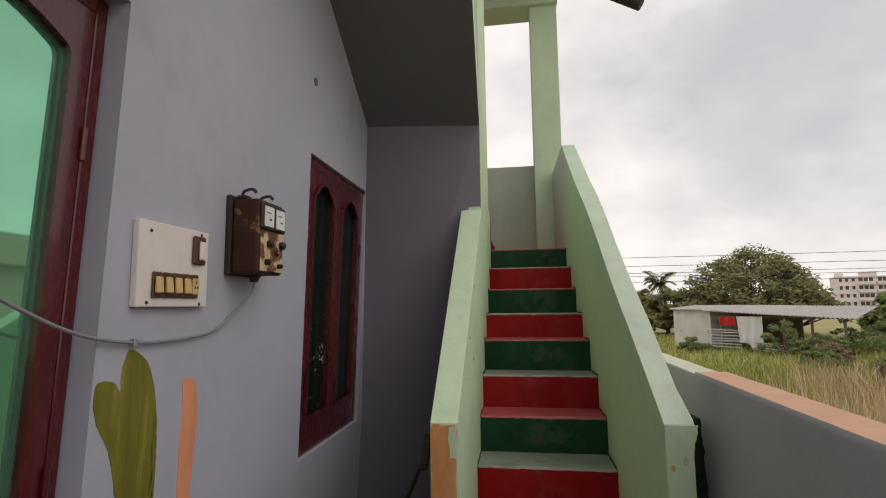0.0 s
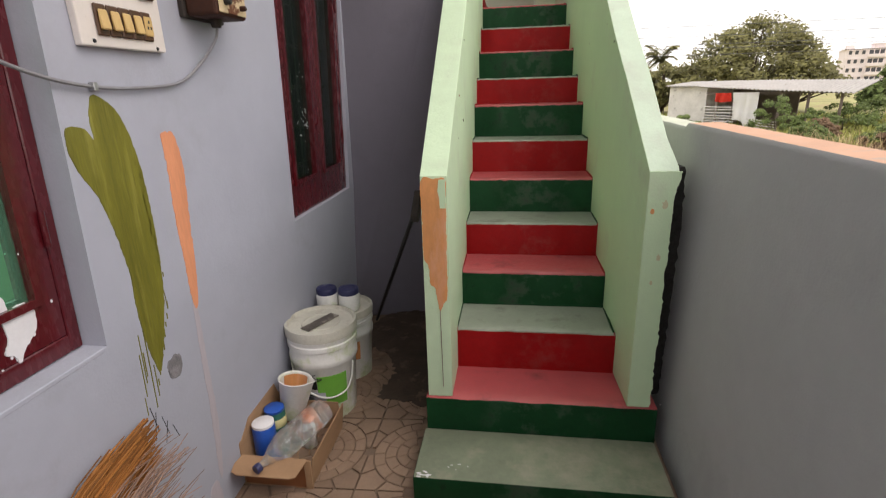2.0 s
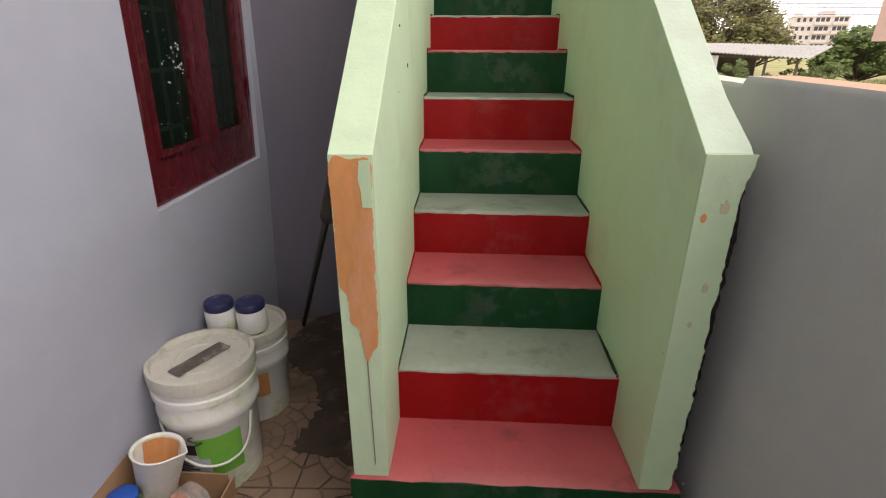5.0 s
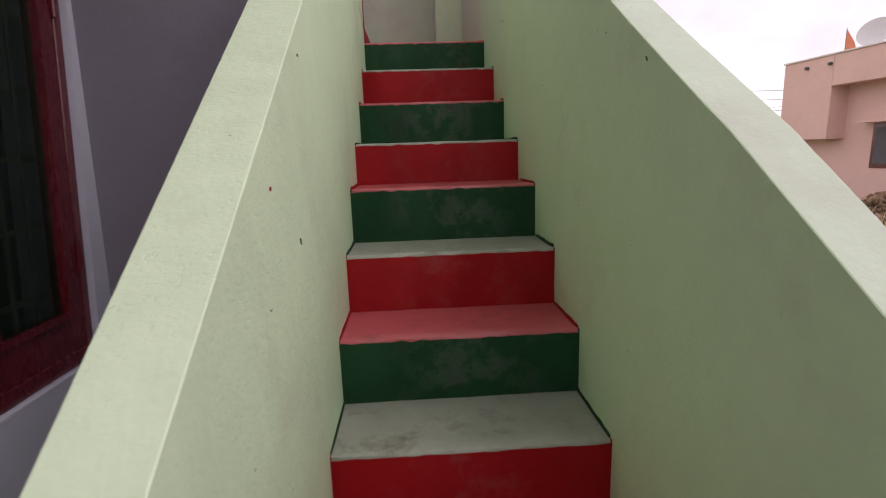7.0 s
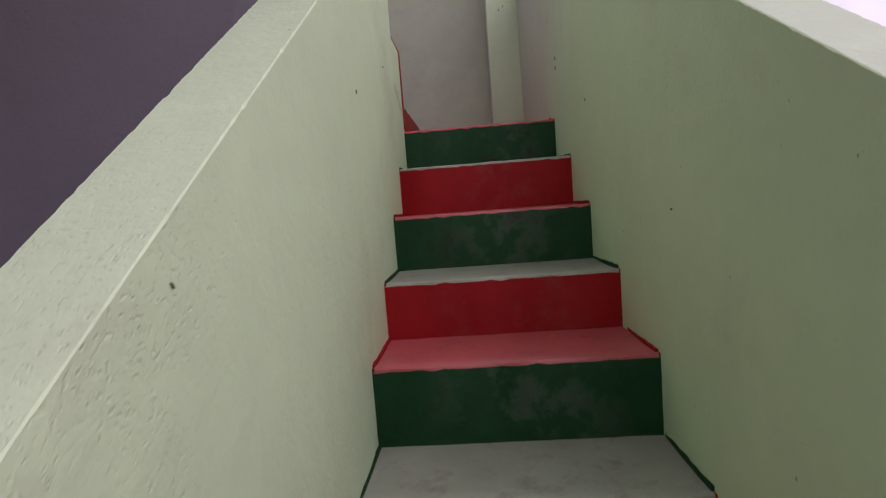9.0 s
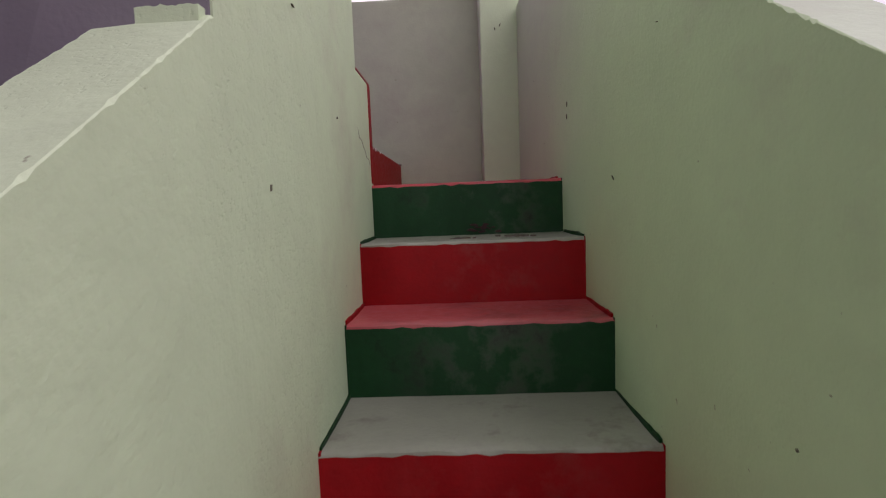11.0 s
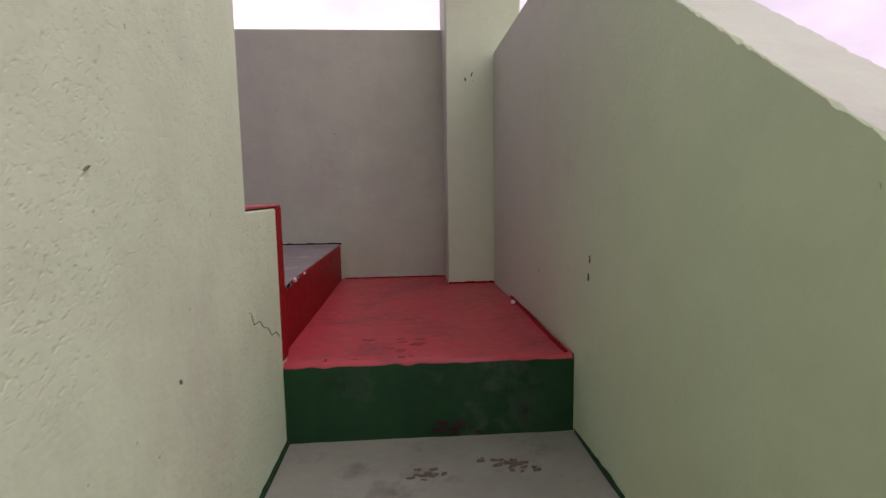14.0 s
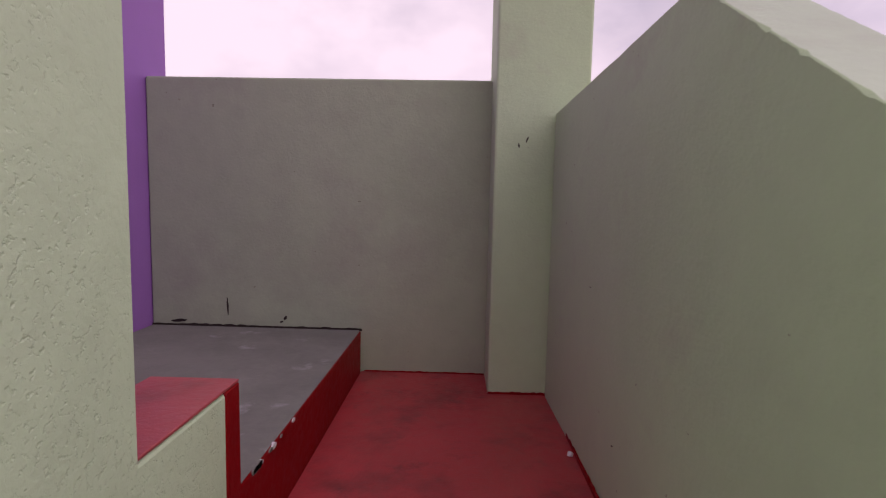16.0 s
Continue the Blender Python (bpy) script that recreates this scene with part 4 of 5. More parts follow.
for y in (-0.07, 0.06):
    part("hook", tube(arc([(0.05, y, 0.13), (0.045, y, 0.165), (0.075, y + 0.01, 0.178), (0.09, y + 0.015, 0.165)], 6), 0.006, 8), DARKBOARD, meter, "rusty bent hook")
    part("clip", box(0.03, 0.07, y - 0.02, y + 0.02, 0.136, 0.15, bevel=0.003), DARKBOARD, meter)
part("gland", tube([(0.06, 0.0, -0.146), (0.06, 0.0, -0.172)], 0.022, 12, taper=0.7), DARKBOARD, meter)
# ---- loose cable ----
cable_line = arc([(WALL + 0.06, -0.115, 1.745), (WALL + 0.045, -0.115, 1.70), (WALL + 0.02, -0.18, 1.625), (WALL + 0.012, -0.30, 1.562), (WALL + 0.012, -0.48, 1.545), (WALL + 0.012, -0.66, 1.548), (WALL + 0.016, -0.84, 1.58), (WALL + 0.02, -1.02, 1.655), (WALL + 0.02, -1.3, 1.80), (WALL + 0.012, -1.9, 1.92), (WALL + 0.008, -2.3, 1.95)], 10)
wire = part("cable", tube(cable_line, 0.0048, 8), CABLE, None, smooth=True)
tagged(wire, "loose grey sheathed cable sagging along the wall", "cable")
part("cable_tie", box(WALL + 0.003, WALL + 0.021, -0.665, -0.65, 1.537, 1.559, bevel=0.002), STEEL, wire)

# ---- buckets, jars and the carton ----
def bucket(x, y, r, h, label, lidded=True, spin=0.0):
    b = thing("paint_bucket", pose(x, y, FLOOR, 0, 0, spin), label, "bucket")
    k = r * 0.80
    prof = [(0, 0.004), (k - 0.01, 0.0), (k, 0.006), (k + (r - k) * 0.55, h * 0.60), (r * 0.965, h * 0.62), (r * 0.975, h * 0.68), (r * 0.945, h * 0.70), (r * 0.955, h * 0.78), (r * 0.99, h * 0.79), (r * 0.99, h * 0.83), (r * 0.96, h * 0.84), (r * 0.97, h * 0.93)]
    part("body", lathe(prof, 48), WHITEPL, b, smooth=True)
    lid = part("lid", lathe([(r * 0.975, h * 0.885), (r * 1.01, h * 0.89), (r * 1.015, h * 0.965), (r * 1.0, h * 0.985), (r * 0.93, h * 0.99), (r * 0.915, h * 0.965), (r * 0.90, h * 0.955), (r * 0.55, h * 0.957), (r * 0.54, h * 0.965), (r * 0.50, h * 0.965), (r * 0.49, h * 0.957), (0, h * 0.957)], 48), LIDPL, b, "grimy snap-on lid", smooth=True)
    return b, lid


def curved_patch(r, h0, h1, a0, a1, taper, n=14):
    bm = bmesh.new()
    rows = []
    for i in range(n + 1):
        a = radians(a0 + (a1 - a0) * i / n)
        rows.append([bm.verts.new((rr * math.cos(a), rr * math.sin(a), z)) for rr, z in ((r(h0) + 0.0015, h0), (r(h0) + 0.0025, h0 + 0.004), (r(h1) + 0.0025, h1 - 0.004), (r(h1) + 0.0015, h1))])
    for a, b in zip(rows, rows[1:]):
        for j in range(3):
            bm.faces.new((a[j], b[j], b[j + 1], a[j + 1]))
    return bm


R1, H1 = 0.172, 0.51
b1, lid1 = bucket(-0.935, 0.275, R1, H1, "large white paint bucket with a green printed label and grimy lid")
def wall_r(z):
    return R1 * 0.80 + R1 * 0.20 * 0.55 * z / (H1 * 0.60)
part("green_label", curved_patch(wall_r, 0.10, 0.27, -85, -30, 0), LIME, b1, "green printed label")
part("grey_label", curved_patch(wall_r, 0.09, 0.185, -125, -72, 0), PRINT, b1, "pale printed label with small text bars")
for i in range(5):
    part("text_bar", curved_patch(lambda z: wall_r(z) + 0.0025, 0.105 + i * 0.014, 0.112 + i * 0.014, -120, -95 + 4 * (i % 3), 0, 6), INK, b1)
part("black_strip", curved_patch(wall_r, 0.20, 0.245, -135, -86, 0), INK, b1, "dark printed strip")
loop = arc([(wall_r(0.2) * math.cos(radians(a)) + 0.0 + 0.012 * math.cos(radians(a)), (wall_r(0.2) + 0.012) * math.sin(radians(a)), z) for a, z in ((-150, 0.30), (-135, 0.27), (-110, 0.21), (-85, 0.17), (-60, 0.155), (-35, 0.17), (-20, 0.22), (-12, 0.30))], 8)
part("wire_handle", tube(loop, 0.0045, 8), WHITEPL, b1, "white wire bail", smooth=True)
scr = arc([((wall_r(0.25) + 0.006) * math.cos(radians(a)), (wall_r(0.25) + 0.006) * math.sin(radians(a)), z) for a, z in ((-86, 0.285), (-92, 0.275), (-84, 0.262), (-76, 0.26), (-84, 0.25), (-92, 0.247))], 6)
part("scribble", tube(scr, 0.0016, 6), INK, b1, "black marker scribble")
b2, lid2 = bucket(-0.925, 0.62, 0.146, 0.435, "smaller grimy white paint bucket behind the large one", spin=40)
def wall_r2(z):
    return 0.146 * 0.80 + 0.146 * 0.2 * 0.55 * z / (0.435 * 0.6)
part("orange_print", curved_patch(wall_r2, 0.14, 0.25, -115, -85, 0), ORANGE, b2, "faded orange print")
sc = box(-0.100, 0.100, -0.029, 0.029, 0.0, 0.004, bevel=0.001)
scraper = part("scraper", sc, TINPLATE)
scraper.matrix_world = pose(-0.932, 0.262, FLOOR + H1 * 0.966, 0, 0, 64)
tagged(scraper, "flat smeared metal scraper lying on the bucket lid", "scraper")
for x, y in ((-1.012, 0.575), (-0.888, 0.580)):
    j = thing("jar", pose(x, y, FLOOR + 0.435 * 0.967, 0, 0, random.uniform(0, 90)), "small white plastic jar with a navy screw lid", "jar", group="jars on the bucket")
    part("body", lathe([(0, 0), (0.050, 0), (0.056, 0.006), (0.058, 0.085), (0.052, 0.095), (0.048, 0.098)], 32), WHITEPL, j, smooth=True)
    part("lid", lathe([(0.053, 0.094), (0.056, 0.097), (0.056, 0.120), (0.052, 0.126), (0.040, 0.127), (0.036, 0.123), (0, 0.123)], 32), NAVY, j, smooth=True)

X0, X1, Y0, Y1, ZB = -1.106, -0.808, -0.285, 0.095, FLOOR + 0.001
carton = thing("cardboard_box", pose(0, 0, 0), "open brown cardboard box full of painting clutter", "box")
part("base", box(X0, X1, Y0, Y1, ZB, ZB + 0.006), CARD, carton)
part("side", box(X0, X0 + 0.006, Y0, Y1, ZB + 0.006, 0.155, bevel=0.001), CARD, carton)
sd = box(X1 - 0.006, X1, Y0, Y1, ZB + 0.006, 0.105, bevel=0.001)
for v in sd.verts:
    if v.co.z > 0:
        v.co.x += 0.018
part("side", sd, CARD, carton)
part("side", box(X0 + 0.006, X1 - 0.006, Y1 - 0.006, Y1, ZB + 0.006, 0.11, bevel=0.001), CARD, carton)
part("front", box(X0 + 0.006, X1 - 0.006, Y0, Y0 + 0.006, ZB + 0.006, 0.095, bevel=0.001), CARDRED, carton, "red printed front")
fl = slab_between(bmesh.new(), [(X0 + 0.01, Y0 - 0.002), (X0 + 0.0, Y0 - 0.05), (X0 + 0.008, Y0 - 0.088), (X0 + 0.035, Y0 - 0.10), (X1 - 0.045, Y0 - 0.10), (X1 - 0.022, Y0 - 0.09), (X1 - 0.012, Y0 - 0.04), (X1 - 0.008, Y0 - 0.002)], "z", 0.097, 0.102)
for v in fl.verts:
    v.co.z += 0.12 * (v.co.y - Y0)
part("flap", fl, CARD, carton, "folded-out flap with rounded corners")
part("fold", box(X1 - 0.02, X1 + 0.008, Y0 - 0.012, Y0 - 0.002, ZB + 0.002, 0.10, bevel=0.001), CARD, carton)
fl = slab_between(bmesh.new(), [(Y0 + 0.02, 0.155), (Y1 - 0.02, 0.155), (Y1 - 0.05, 0.225), (Y0 + 0.09, 0.215)], "x", X0 + 0.001, X0 + 0.006)
part("flap", fl, CARD, carton)
ZI = ZB + 0.0065
tin = thing("paint_tin", pose(-1.015, 0.025, ZI), "rusty squat paint tin inside the box", "tin")
part("body", lathe([(0, 0), (0.058, 0), (0.060, 0.004), (0.060, 0.112), (0.056, 0.116), (0.053, 0.108), (0, 0.106)], 28), CARDRED, tin, smooth=True)
mug = thing("plastic_mug", pose(-1.015, 0.020, ZI + 0.117, -6, 8, 0), "white plastic mixing mug with a spout, orange paint inside", "mug")
mg = lathe([(0, 0), (0.042, 0), (0.046, 0.004), (0.062, 0.145), (0.067, 0.150), (0.064, 0.152), (0.058, 0.147), (0.042, 0.01), (0, 0.008)], 36)
for v in mg.verts:
    if v.co.z > 0.12 and v.co.x > 0.045:
        v.co.x += 0.016 * (1 - min(1, abs(v.co.y) / 0.03))
part("body", mg, WHITEPL, mug, smooth=True)
inn = bmesh.new()
for a0, a1 in ((48, 168),):
    rows = [[inn.verts.new((r * math.cos(radians(a)), r * math.sin(radians(a)), z)) for r, z in ((0.0465, 0.05), (0.0555, 0.142))] for a in range(a0, a1, 6)]
    for a, b in zip(rows, rows[1:]):
        inn.faces.new((a[0], b[0], b[1], a[1]))
part("paint_residue", inn, ORANGE, mug, "orange paint residue")
mug.scale = (1.15, 1.15, 1.27)


def can(x, y, r, h, body, lidm, label, band=None):
    c = thing("paint_can", pose(x, y, ZI, 0, 0, 0), label, "can")
    part("body", lathe([(0, 0), (r - 0.003, 0), (r, 0.004), (r, h * 0.9), (r * 0.9, h * 0.96)], 28), body, c, smooth=True)
    part("lid", lathe([(r * 0.92, h * 0.93), (r * 0.96, h * 0.94), (r * 0.96, h * 0.99), (r * 0.9, h), (0, h)], 28), lidm, c, smooth=True)
    if band:
        part("band", lathe([(r + 0.0005, h * 0.62), (r + 0.002, h * 0.63), (r + 0.002, h * 0.80), (r + 0.0005, h * 0.81)], 28), band, c, smooth=True)
    return c


can(-1.051, -0.175, 0.048, 0.225, BLUE, WHITEP, "blue paint can with a white top")
can(-1.050, -0.072, 0.046, 0.225, TEAL, BLUE, "dark green can with a blue lid and yellow band", YELLOW)
can(-0.915, -0.035, 0.030, 0.150, WHITEPL, ORPL, "small white bottle with an orange cap")
bottle = thing("plastic_bottle", look((-0.985, -0.375, 0.115), (-0.845, -0.045, 0.150)) @ pose(0, 0, 0, 180, 0, 0) @ Matrix.Diagonal((1.22, 1.22, 1.10, 1)), "empty clear plastic bottle with a blue cap lying across the box", "bottle")
bp_ = [(0.011, 0.01), (0.012, 0.03), (0.016, 0.045), (0.034, 0.085), (0.046, 0.12), (0.048, 0.16), (0.045, 0.17), (0.048, 0.18), (0.048, 0.225), (0.044, 0.235), (0.048, 0.245), (0.048, 0.32), (0.044, 0.345), (0.03, 0.352), (0, 0.345)]
bo = lathe(bp_, 32)
for v in bo.verts:
    q = noise.noise(v.co * 18)
    v.co.x *= 1 + 0.06 * q
    v.co.y *= 1 - 0.05 * q
part("body", bo, PET, bottle, "clear dented plastic", smooth=True)
part("cap", lathe([(0, -0.006), (0.014, -0.006), (0.016, -0.004), (0.016, 0.014), (0.013, 0.016)], 20), NAVY, bottle, smooth=True)
part("moulded_marks", curved_patch(lambda z: 0.0485, 0.25, 0.31, 60, 75, 0, 4), PET, bottle)

# ---- broom of fibres leaning on the wall, pale carton beside it ----
broom = thing("broom", pose(-0.90, -1.60, FLOOR), "frayed broom of orange fibre and dry twigs leaning on the wall", "broom")
def strands(n, tip_y, tip_z, radius, seed, droop, reach):
    rnd = random.Random(seed)
    bm = bmesh.new()
    for _ in range(n):
        ty, tz = rnd.uniform(*tip_y), rnd.uniform(*tip_z)
        sx, sy = rnd.uniform(-0.03, 0.03), rnd.uniform(-0.03, 0.03)
        tx = rnd.uniform(*reach)
        e = rnd.uniform(1.5, 1.85)
        pts = []
        for k in range(9):
            t = k / 8
            pts.append(Vector((sx + (tx - sx) * min(1, 1.5 * t), sy + (ty - sy) * t, 0.02 + tz * (1 - (1 - t) ** e) - droop * max(0, t - 0.7) ** 2 * rnd.uniform(0.2, 1.5))))
        tube(pts, radius * rnd.uniform(0.7, 1.3), 4, bm, taper=0.4)
    return bm
tagged(part("brush_head", strands(520, (0.66, 0.84), (0.53, 0.665), 0.0048, 3, 0.0, (-0.155, -0.11)), STRAW, broom, "orange brown fibre bunch"), kind="stuff")
tagged(part("dry_tuft", strands(110, (0.70, 0.90), (0.40, 0.64), 0.0027, 7, 0.5, (-0.125, -0.02)), TWIG, broom, "thin dry twigs"), kind="stuff")
part("binding", tube([(0, 0.0, 0.02), (-0.01, 0.04, 0.10)], 0.05, 14), CARD, broom, "wrapped binding")
pale = thing("cardboard_tray", pose(-1.02, -0.78, FLOOR, 0, 0, 12), "pale torn cardboard tray on the floor beside the broom", "cardboard")
part("base", box(-0.06, 0.12, -0.2, 0.16, 0.0, 0.006), PALECARD, pale)
part("side", box(0.112, 0.12, -0.2, 0.16, 0.006, 0.09, bevel=0.002), PALECARD, pale)
part("side", box(-0.06, 0.112, 0.152, 0.16, 0.006, 0.10, bevel=0.002), PALECARD, pale)
part("tab", slab_between(bmesh.new(), [(-0.05, 0.16), (0.03, 0.16), (0.034, 0.19), (0.075, 0.195), (0.08, 0.16), (0.13, 0.155), (0.145, 0.19), (0.125, 0.235), (-0.05, 0.225)], "z", 0.094, 0.101, bevel=0.001), PALECARD, pale, "folded notched tab")

# ---- long handled wiper leaning on the parapet ----
foot, head = Vector((-0.955, 1.30, FLOOR + 0.006)), Vector((-0.405, 0.164, 1.05))
mop = thing("floor_wiper", pose(*foot), "floor wiper with a long dark handle leaning on the parapet", "wiper")
part("handle", tube([(0, 0, 0), tuple((head - foot) * 0.5), tuple(head - foot)], 0.011, 10), BLACK, mop, smooth=True)
hd = box(-0.016, 0.016, -0.075, 0.075, -0.02, 0.02, bevel=0.006)
bmesh.ops.transform(hd, matrix=Matrix.Translation(head - foot) @ Matrix.Rotation(radians(38), 4, "X"), verts=hd.verts)
part("head", hd, DARKBOARD, mop, "dark rubber head")

# ---- drain spout at the stair head ----
spout = tagged(part("drain_spout", tube([(0.44, 3.55, 5.40), (0.90, 3.45, 5.11), (1.345, 3.36, 4.80)], 0.07, 14), DARKBOARD, None, smooth=True), "dark drain pipe sticking out below the roof slab", "drain pipe")

# ---- paint runs where treads meet the walls, scuffs and a crack in the plaster ----
for k in range(10):
    y0, y1, z = step_y(k) + 0.012, (step_y(k - 1) if k else FAR - 0.06), step_z(k)
    tread, riser = (PINK, DKGREEN) if k % 2 == 0 else (SAGE, RED)
    for face in (0, 1):
        if k == 0 and face == 0:
            continue
        n = max(8, int((y1 - y0) / 0.02))
        top = [(y0 + (y1 - y0) * i / n, z + 0.006 + 0.009 * abs(noise.noise(Vector((i * 0.45, k * 3.3, face * 8))))) for i in range(n + 1)]
        ol = [(y0, z - 0.004), (y1, z - 0.004)] + top[::-1]
        bm = bmesh.new()
        fx = (left_x((y0 + y1) / 2), right_x((y0 + y1) / 2))[face]
        slab_between(bm, ol, "x", fx - 0.0035, fx + 0.0035)
        zz = [(y0 - 0.010 - 0.006 * abs(noise.noise(Vector((i * 0.7, k * 2.1, face * 5 + 2)))), z - 0.18 + 0.18 * i / 10) for i in range(11)]
        part("paint_edge", bm, RED if k % 2 == 0 else DKGREEN, staircase)
        bm = bmesh.new()
        fx = (left_x(y0), right_x(y0))[face]
        slab_between(bm, [(y0 + 0.0, z - 0.18), (y0 + 0.0, z)] + zz[::-1], "x", fx - 0.003, fx + 0.003)
        part("paint_edge", bm, riser, staircase)


def scuff(x, y, z, length, angle, width=0.003, mat=DARKBOARD, parent=None, normal="x"):
    n = 7
    a = radians(angle)
    line = [(length * (i / n - 0.5), 0.25 * width * noise.noise(Vector((i, x * 50, z * 30)))) for i in range(n + 1)]
    ol = [(u, v + width * math.sin(math.pi * (0.08 + 0.84 * i / n)) / 2) for i, (u, v) in enumerate(line)] + [(u, v - width * math.sin(math.pi * (0.08 + 0.84 * i / n)) / 2) for i, (u, v) in list(enumerate(line))[::-1]]
    c = y if normal == "x" else x
    ol = [(c + u * math.cos(a) - v * math.sin(a), z + u * math.sin(a) + v * math.cos(a)) for u, v in ol]
    w0 = x if normal == "x" else y
    return part("scuff", slab_between(bmesh.new(), ol, normal, w0 - 0.003, w0 + 0.003), mat, parent)


for y, z, L, ang in ((1.876, 2.455, 0.020, 175), (1.698, 2.105, 0.014, 80), (2.05, 2.56, 0.012, 30), (2.2, 2.3, 0.008, 100), (1.75, 2.62, 0.010, 60)):
    scuff(left_x(y) - 0.002, y, z, L * 0.8, ang, 0.0018, SCUFF, wall_mid)
for y, z, L, ang, m in ((0.696, 1.366, 0.022, 115, SCUFF), (0.512, 1.485, 0.010, 70, RED), (0.812, 1.743, 0.010, 120, SCUFF), (0.45, 1.3, 0.006, 140, SCUFF)):
    scuff(left_x(y), y, z, L * 0.7, ang, 0.0014, m, parapet_l)
for y, z, L, ang in ((2.614, 2.385, 0.020, 88), (2.62, 2.345, 0.020, 92), (2.158, 2.118, 0.022, 40), (0.702, 1.702, 0.014, 60), (0.921, 1.797, 0.004, 0), (3.2, 2.6, 0.006, 20), (1.5, 1.75, 0.006, 60), (3.0, 2.3, 0.006, 10), (1.9, 2.4, 0.005, 0)):
    scuff(right_x(y), y, z, L * 0.8, ang, 0.0018, SCUFF, parapet_r)
crk = bmesh.new()
pts = [(2.466, 2.326), (2.50, 2.315), (2.515, 2.290), (2.55, 2.288), (2.575, 2.268), (2.60, 2.262), (2.625, 2.238), (2.66, 2.236), (2.685, 2.218)]
for (a, b), (c, d) in zip(pts, pts[1:]):
    slab_between(crk, [(a, b - 0.001), (c, d - 0.0006), (c, d + 0.0006), (a, b + 0.0006)], "x", -0.276, -0.2725)
part("crack", crk, SCUFF, wall_low, "fine zigzag crack")
wet = slab_between(bmesh.new(), ragged([(-0.70, 0.36), (-0.55, 0.32), (-0.40, 0.30), (-0.375, 0.7), (-0.40, 1.2), (-0.6, 1.42), (-0.9, 1.35), (-0.95, 1.0), (-0.72, 0.75), (-0.66, 0.55)], 0.02, 0.035, 5.0), "z", FLOOR + 0.002, FLOOR + 0.0085)
for v in wet.verts:
    v.co.z += FALL * (v.co.x + 1.0)
DAMP = material("dark_damp_dirt", (0.075, 0.052, 0.038), 0.7, 0.35, 7, 0.6, 60, stain=(0.15, 0.10, 0.07), stain_size=9, stain_from=0.55, stain_to=0.62)
tagged(part("damp_dirt", wet, DAMP), "dark damp dirt spread over the paving in the alcove", "dirt", kind="stuff")
crumb = bmesh.new()
bmesh.ops.create_icosphere(crumb, subdivisions=1, radius=0.008, matrix=Matrix.Translation((0.372, 3.25, LAND + 0.003)))
wobble(crumb, 0.004, 90)
tagged(part("plaster_crumb", crumb, WHITEP), "white plaster crumb on the landing", "crumb")

rnd = random.Random(21)
def joint(x0, x1, y, z, h, n=40, seed=0, mat=DARKBOARD, parent=None, lift=0.0):
    lo = [(x0 + (x1 - x0) * i / n, z - 0.004) for i in range(n + 1)]
    up = [(x0 + (x1 - x0) * i / n, z + lift + h * (0.5 + 0.9 * abs(noise.noise(Vector((i * 0.35, seed, 2)))))) for i in range(n + 1)]
    return part("joint", slab_between(bmesh.new(), lo + up[::-1], "y", y - 0.003, y + 0.004), mat, parent)
joint(-1.105, -0.29, FAR, 2.307, 0.009, 50, 1, DARKBOARD, flight)
joint(-0.28, 0.18, FAR, 2.146, 0.008, 40, 2, RED, staircase)
joint(0.183, 0.385, 3.672, 2.146, 0.010, 24, 3, RED, staircase)
scuff(-0.809, FAR, 2.385, 0.07, 93, 0.006, DARKBOARD, flight, "y")
scuff(-0.585, FAR, 2.345, 0.018, 60, 0.010, DARKBOARD, flight, "y")
scuff(-0.60, FAR, 2.33, 0.014, 20, 0.007, DARKBOARD, flight, "y")
scuff(-1.0, FAR, 2.325, 0.06, 4, 0.012, DARKBOARD, flight, "y")
scuff(0.289, 3.672, 3.01, 0.02, 70, 0.005, DARKBOARD, None, "y").parent = bpy.data.objects["column"]
scuff(0.262, 3.672, 2.99, 0.016, 100, 0.005, DARKBOARD, None, "y").parent = bpy.data.objects["column"]
for i in range(9):
    y = 2.86 + 0.11 * rnd.random() * i * 0.35
    r = rnd.uniform(0.004, 0.013)
    nk = slab_between(bmesh.new(), [(y + r * 1.5 * math.cos(a) * (1 + 0.3 * noise.noise(Vector((i, a, 0)))), 2.299 + r * 0.7 * math.sin(a) * (1 + 0.3 * noise.noise(Vector((a, i, 3))))) for a in [k * math.pi / 5 for k in range(10)]], "x", -0.299, -0.2925)
    part("nick", nk, WHITEP if i % 2 else CEMENT, flight, "chipped cement edge")
# drip of green paint and hair crack under the primer patch
part("hair_crack", slab_between(bmesh.new(), drip(-0.291, 0.66, 0.30, 0.0012, 0.004), "y", -0.0215, -0.016), WOODGREY, parapet_l)

# flaked dark red smears on the uppermost riser and treads
SMEAR = material("dark_red_smear", (0.030, 0.007, 0.007), 0.6, 0.35, 40, 0.2, 60)
SMEARPALE = material("worn_brown_smear", (0.165, 0.135, 0.112), 0.65, 0.35, 40, 0.2, 60)


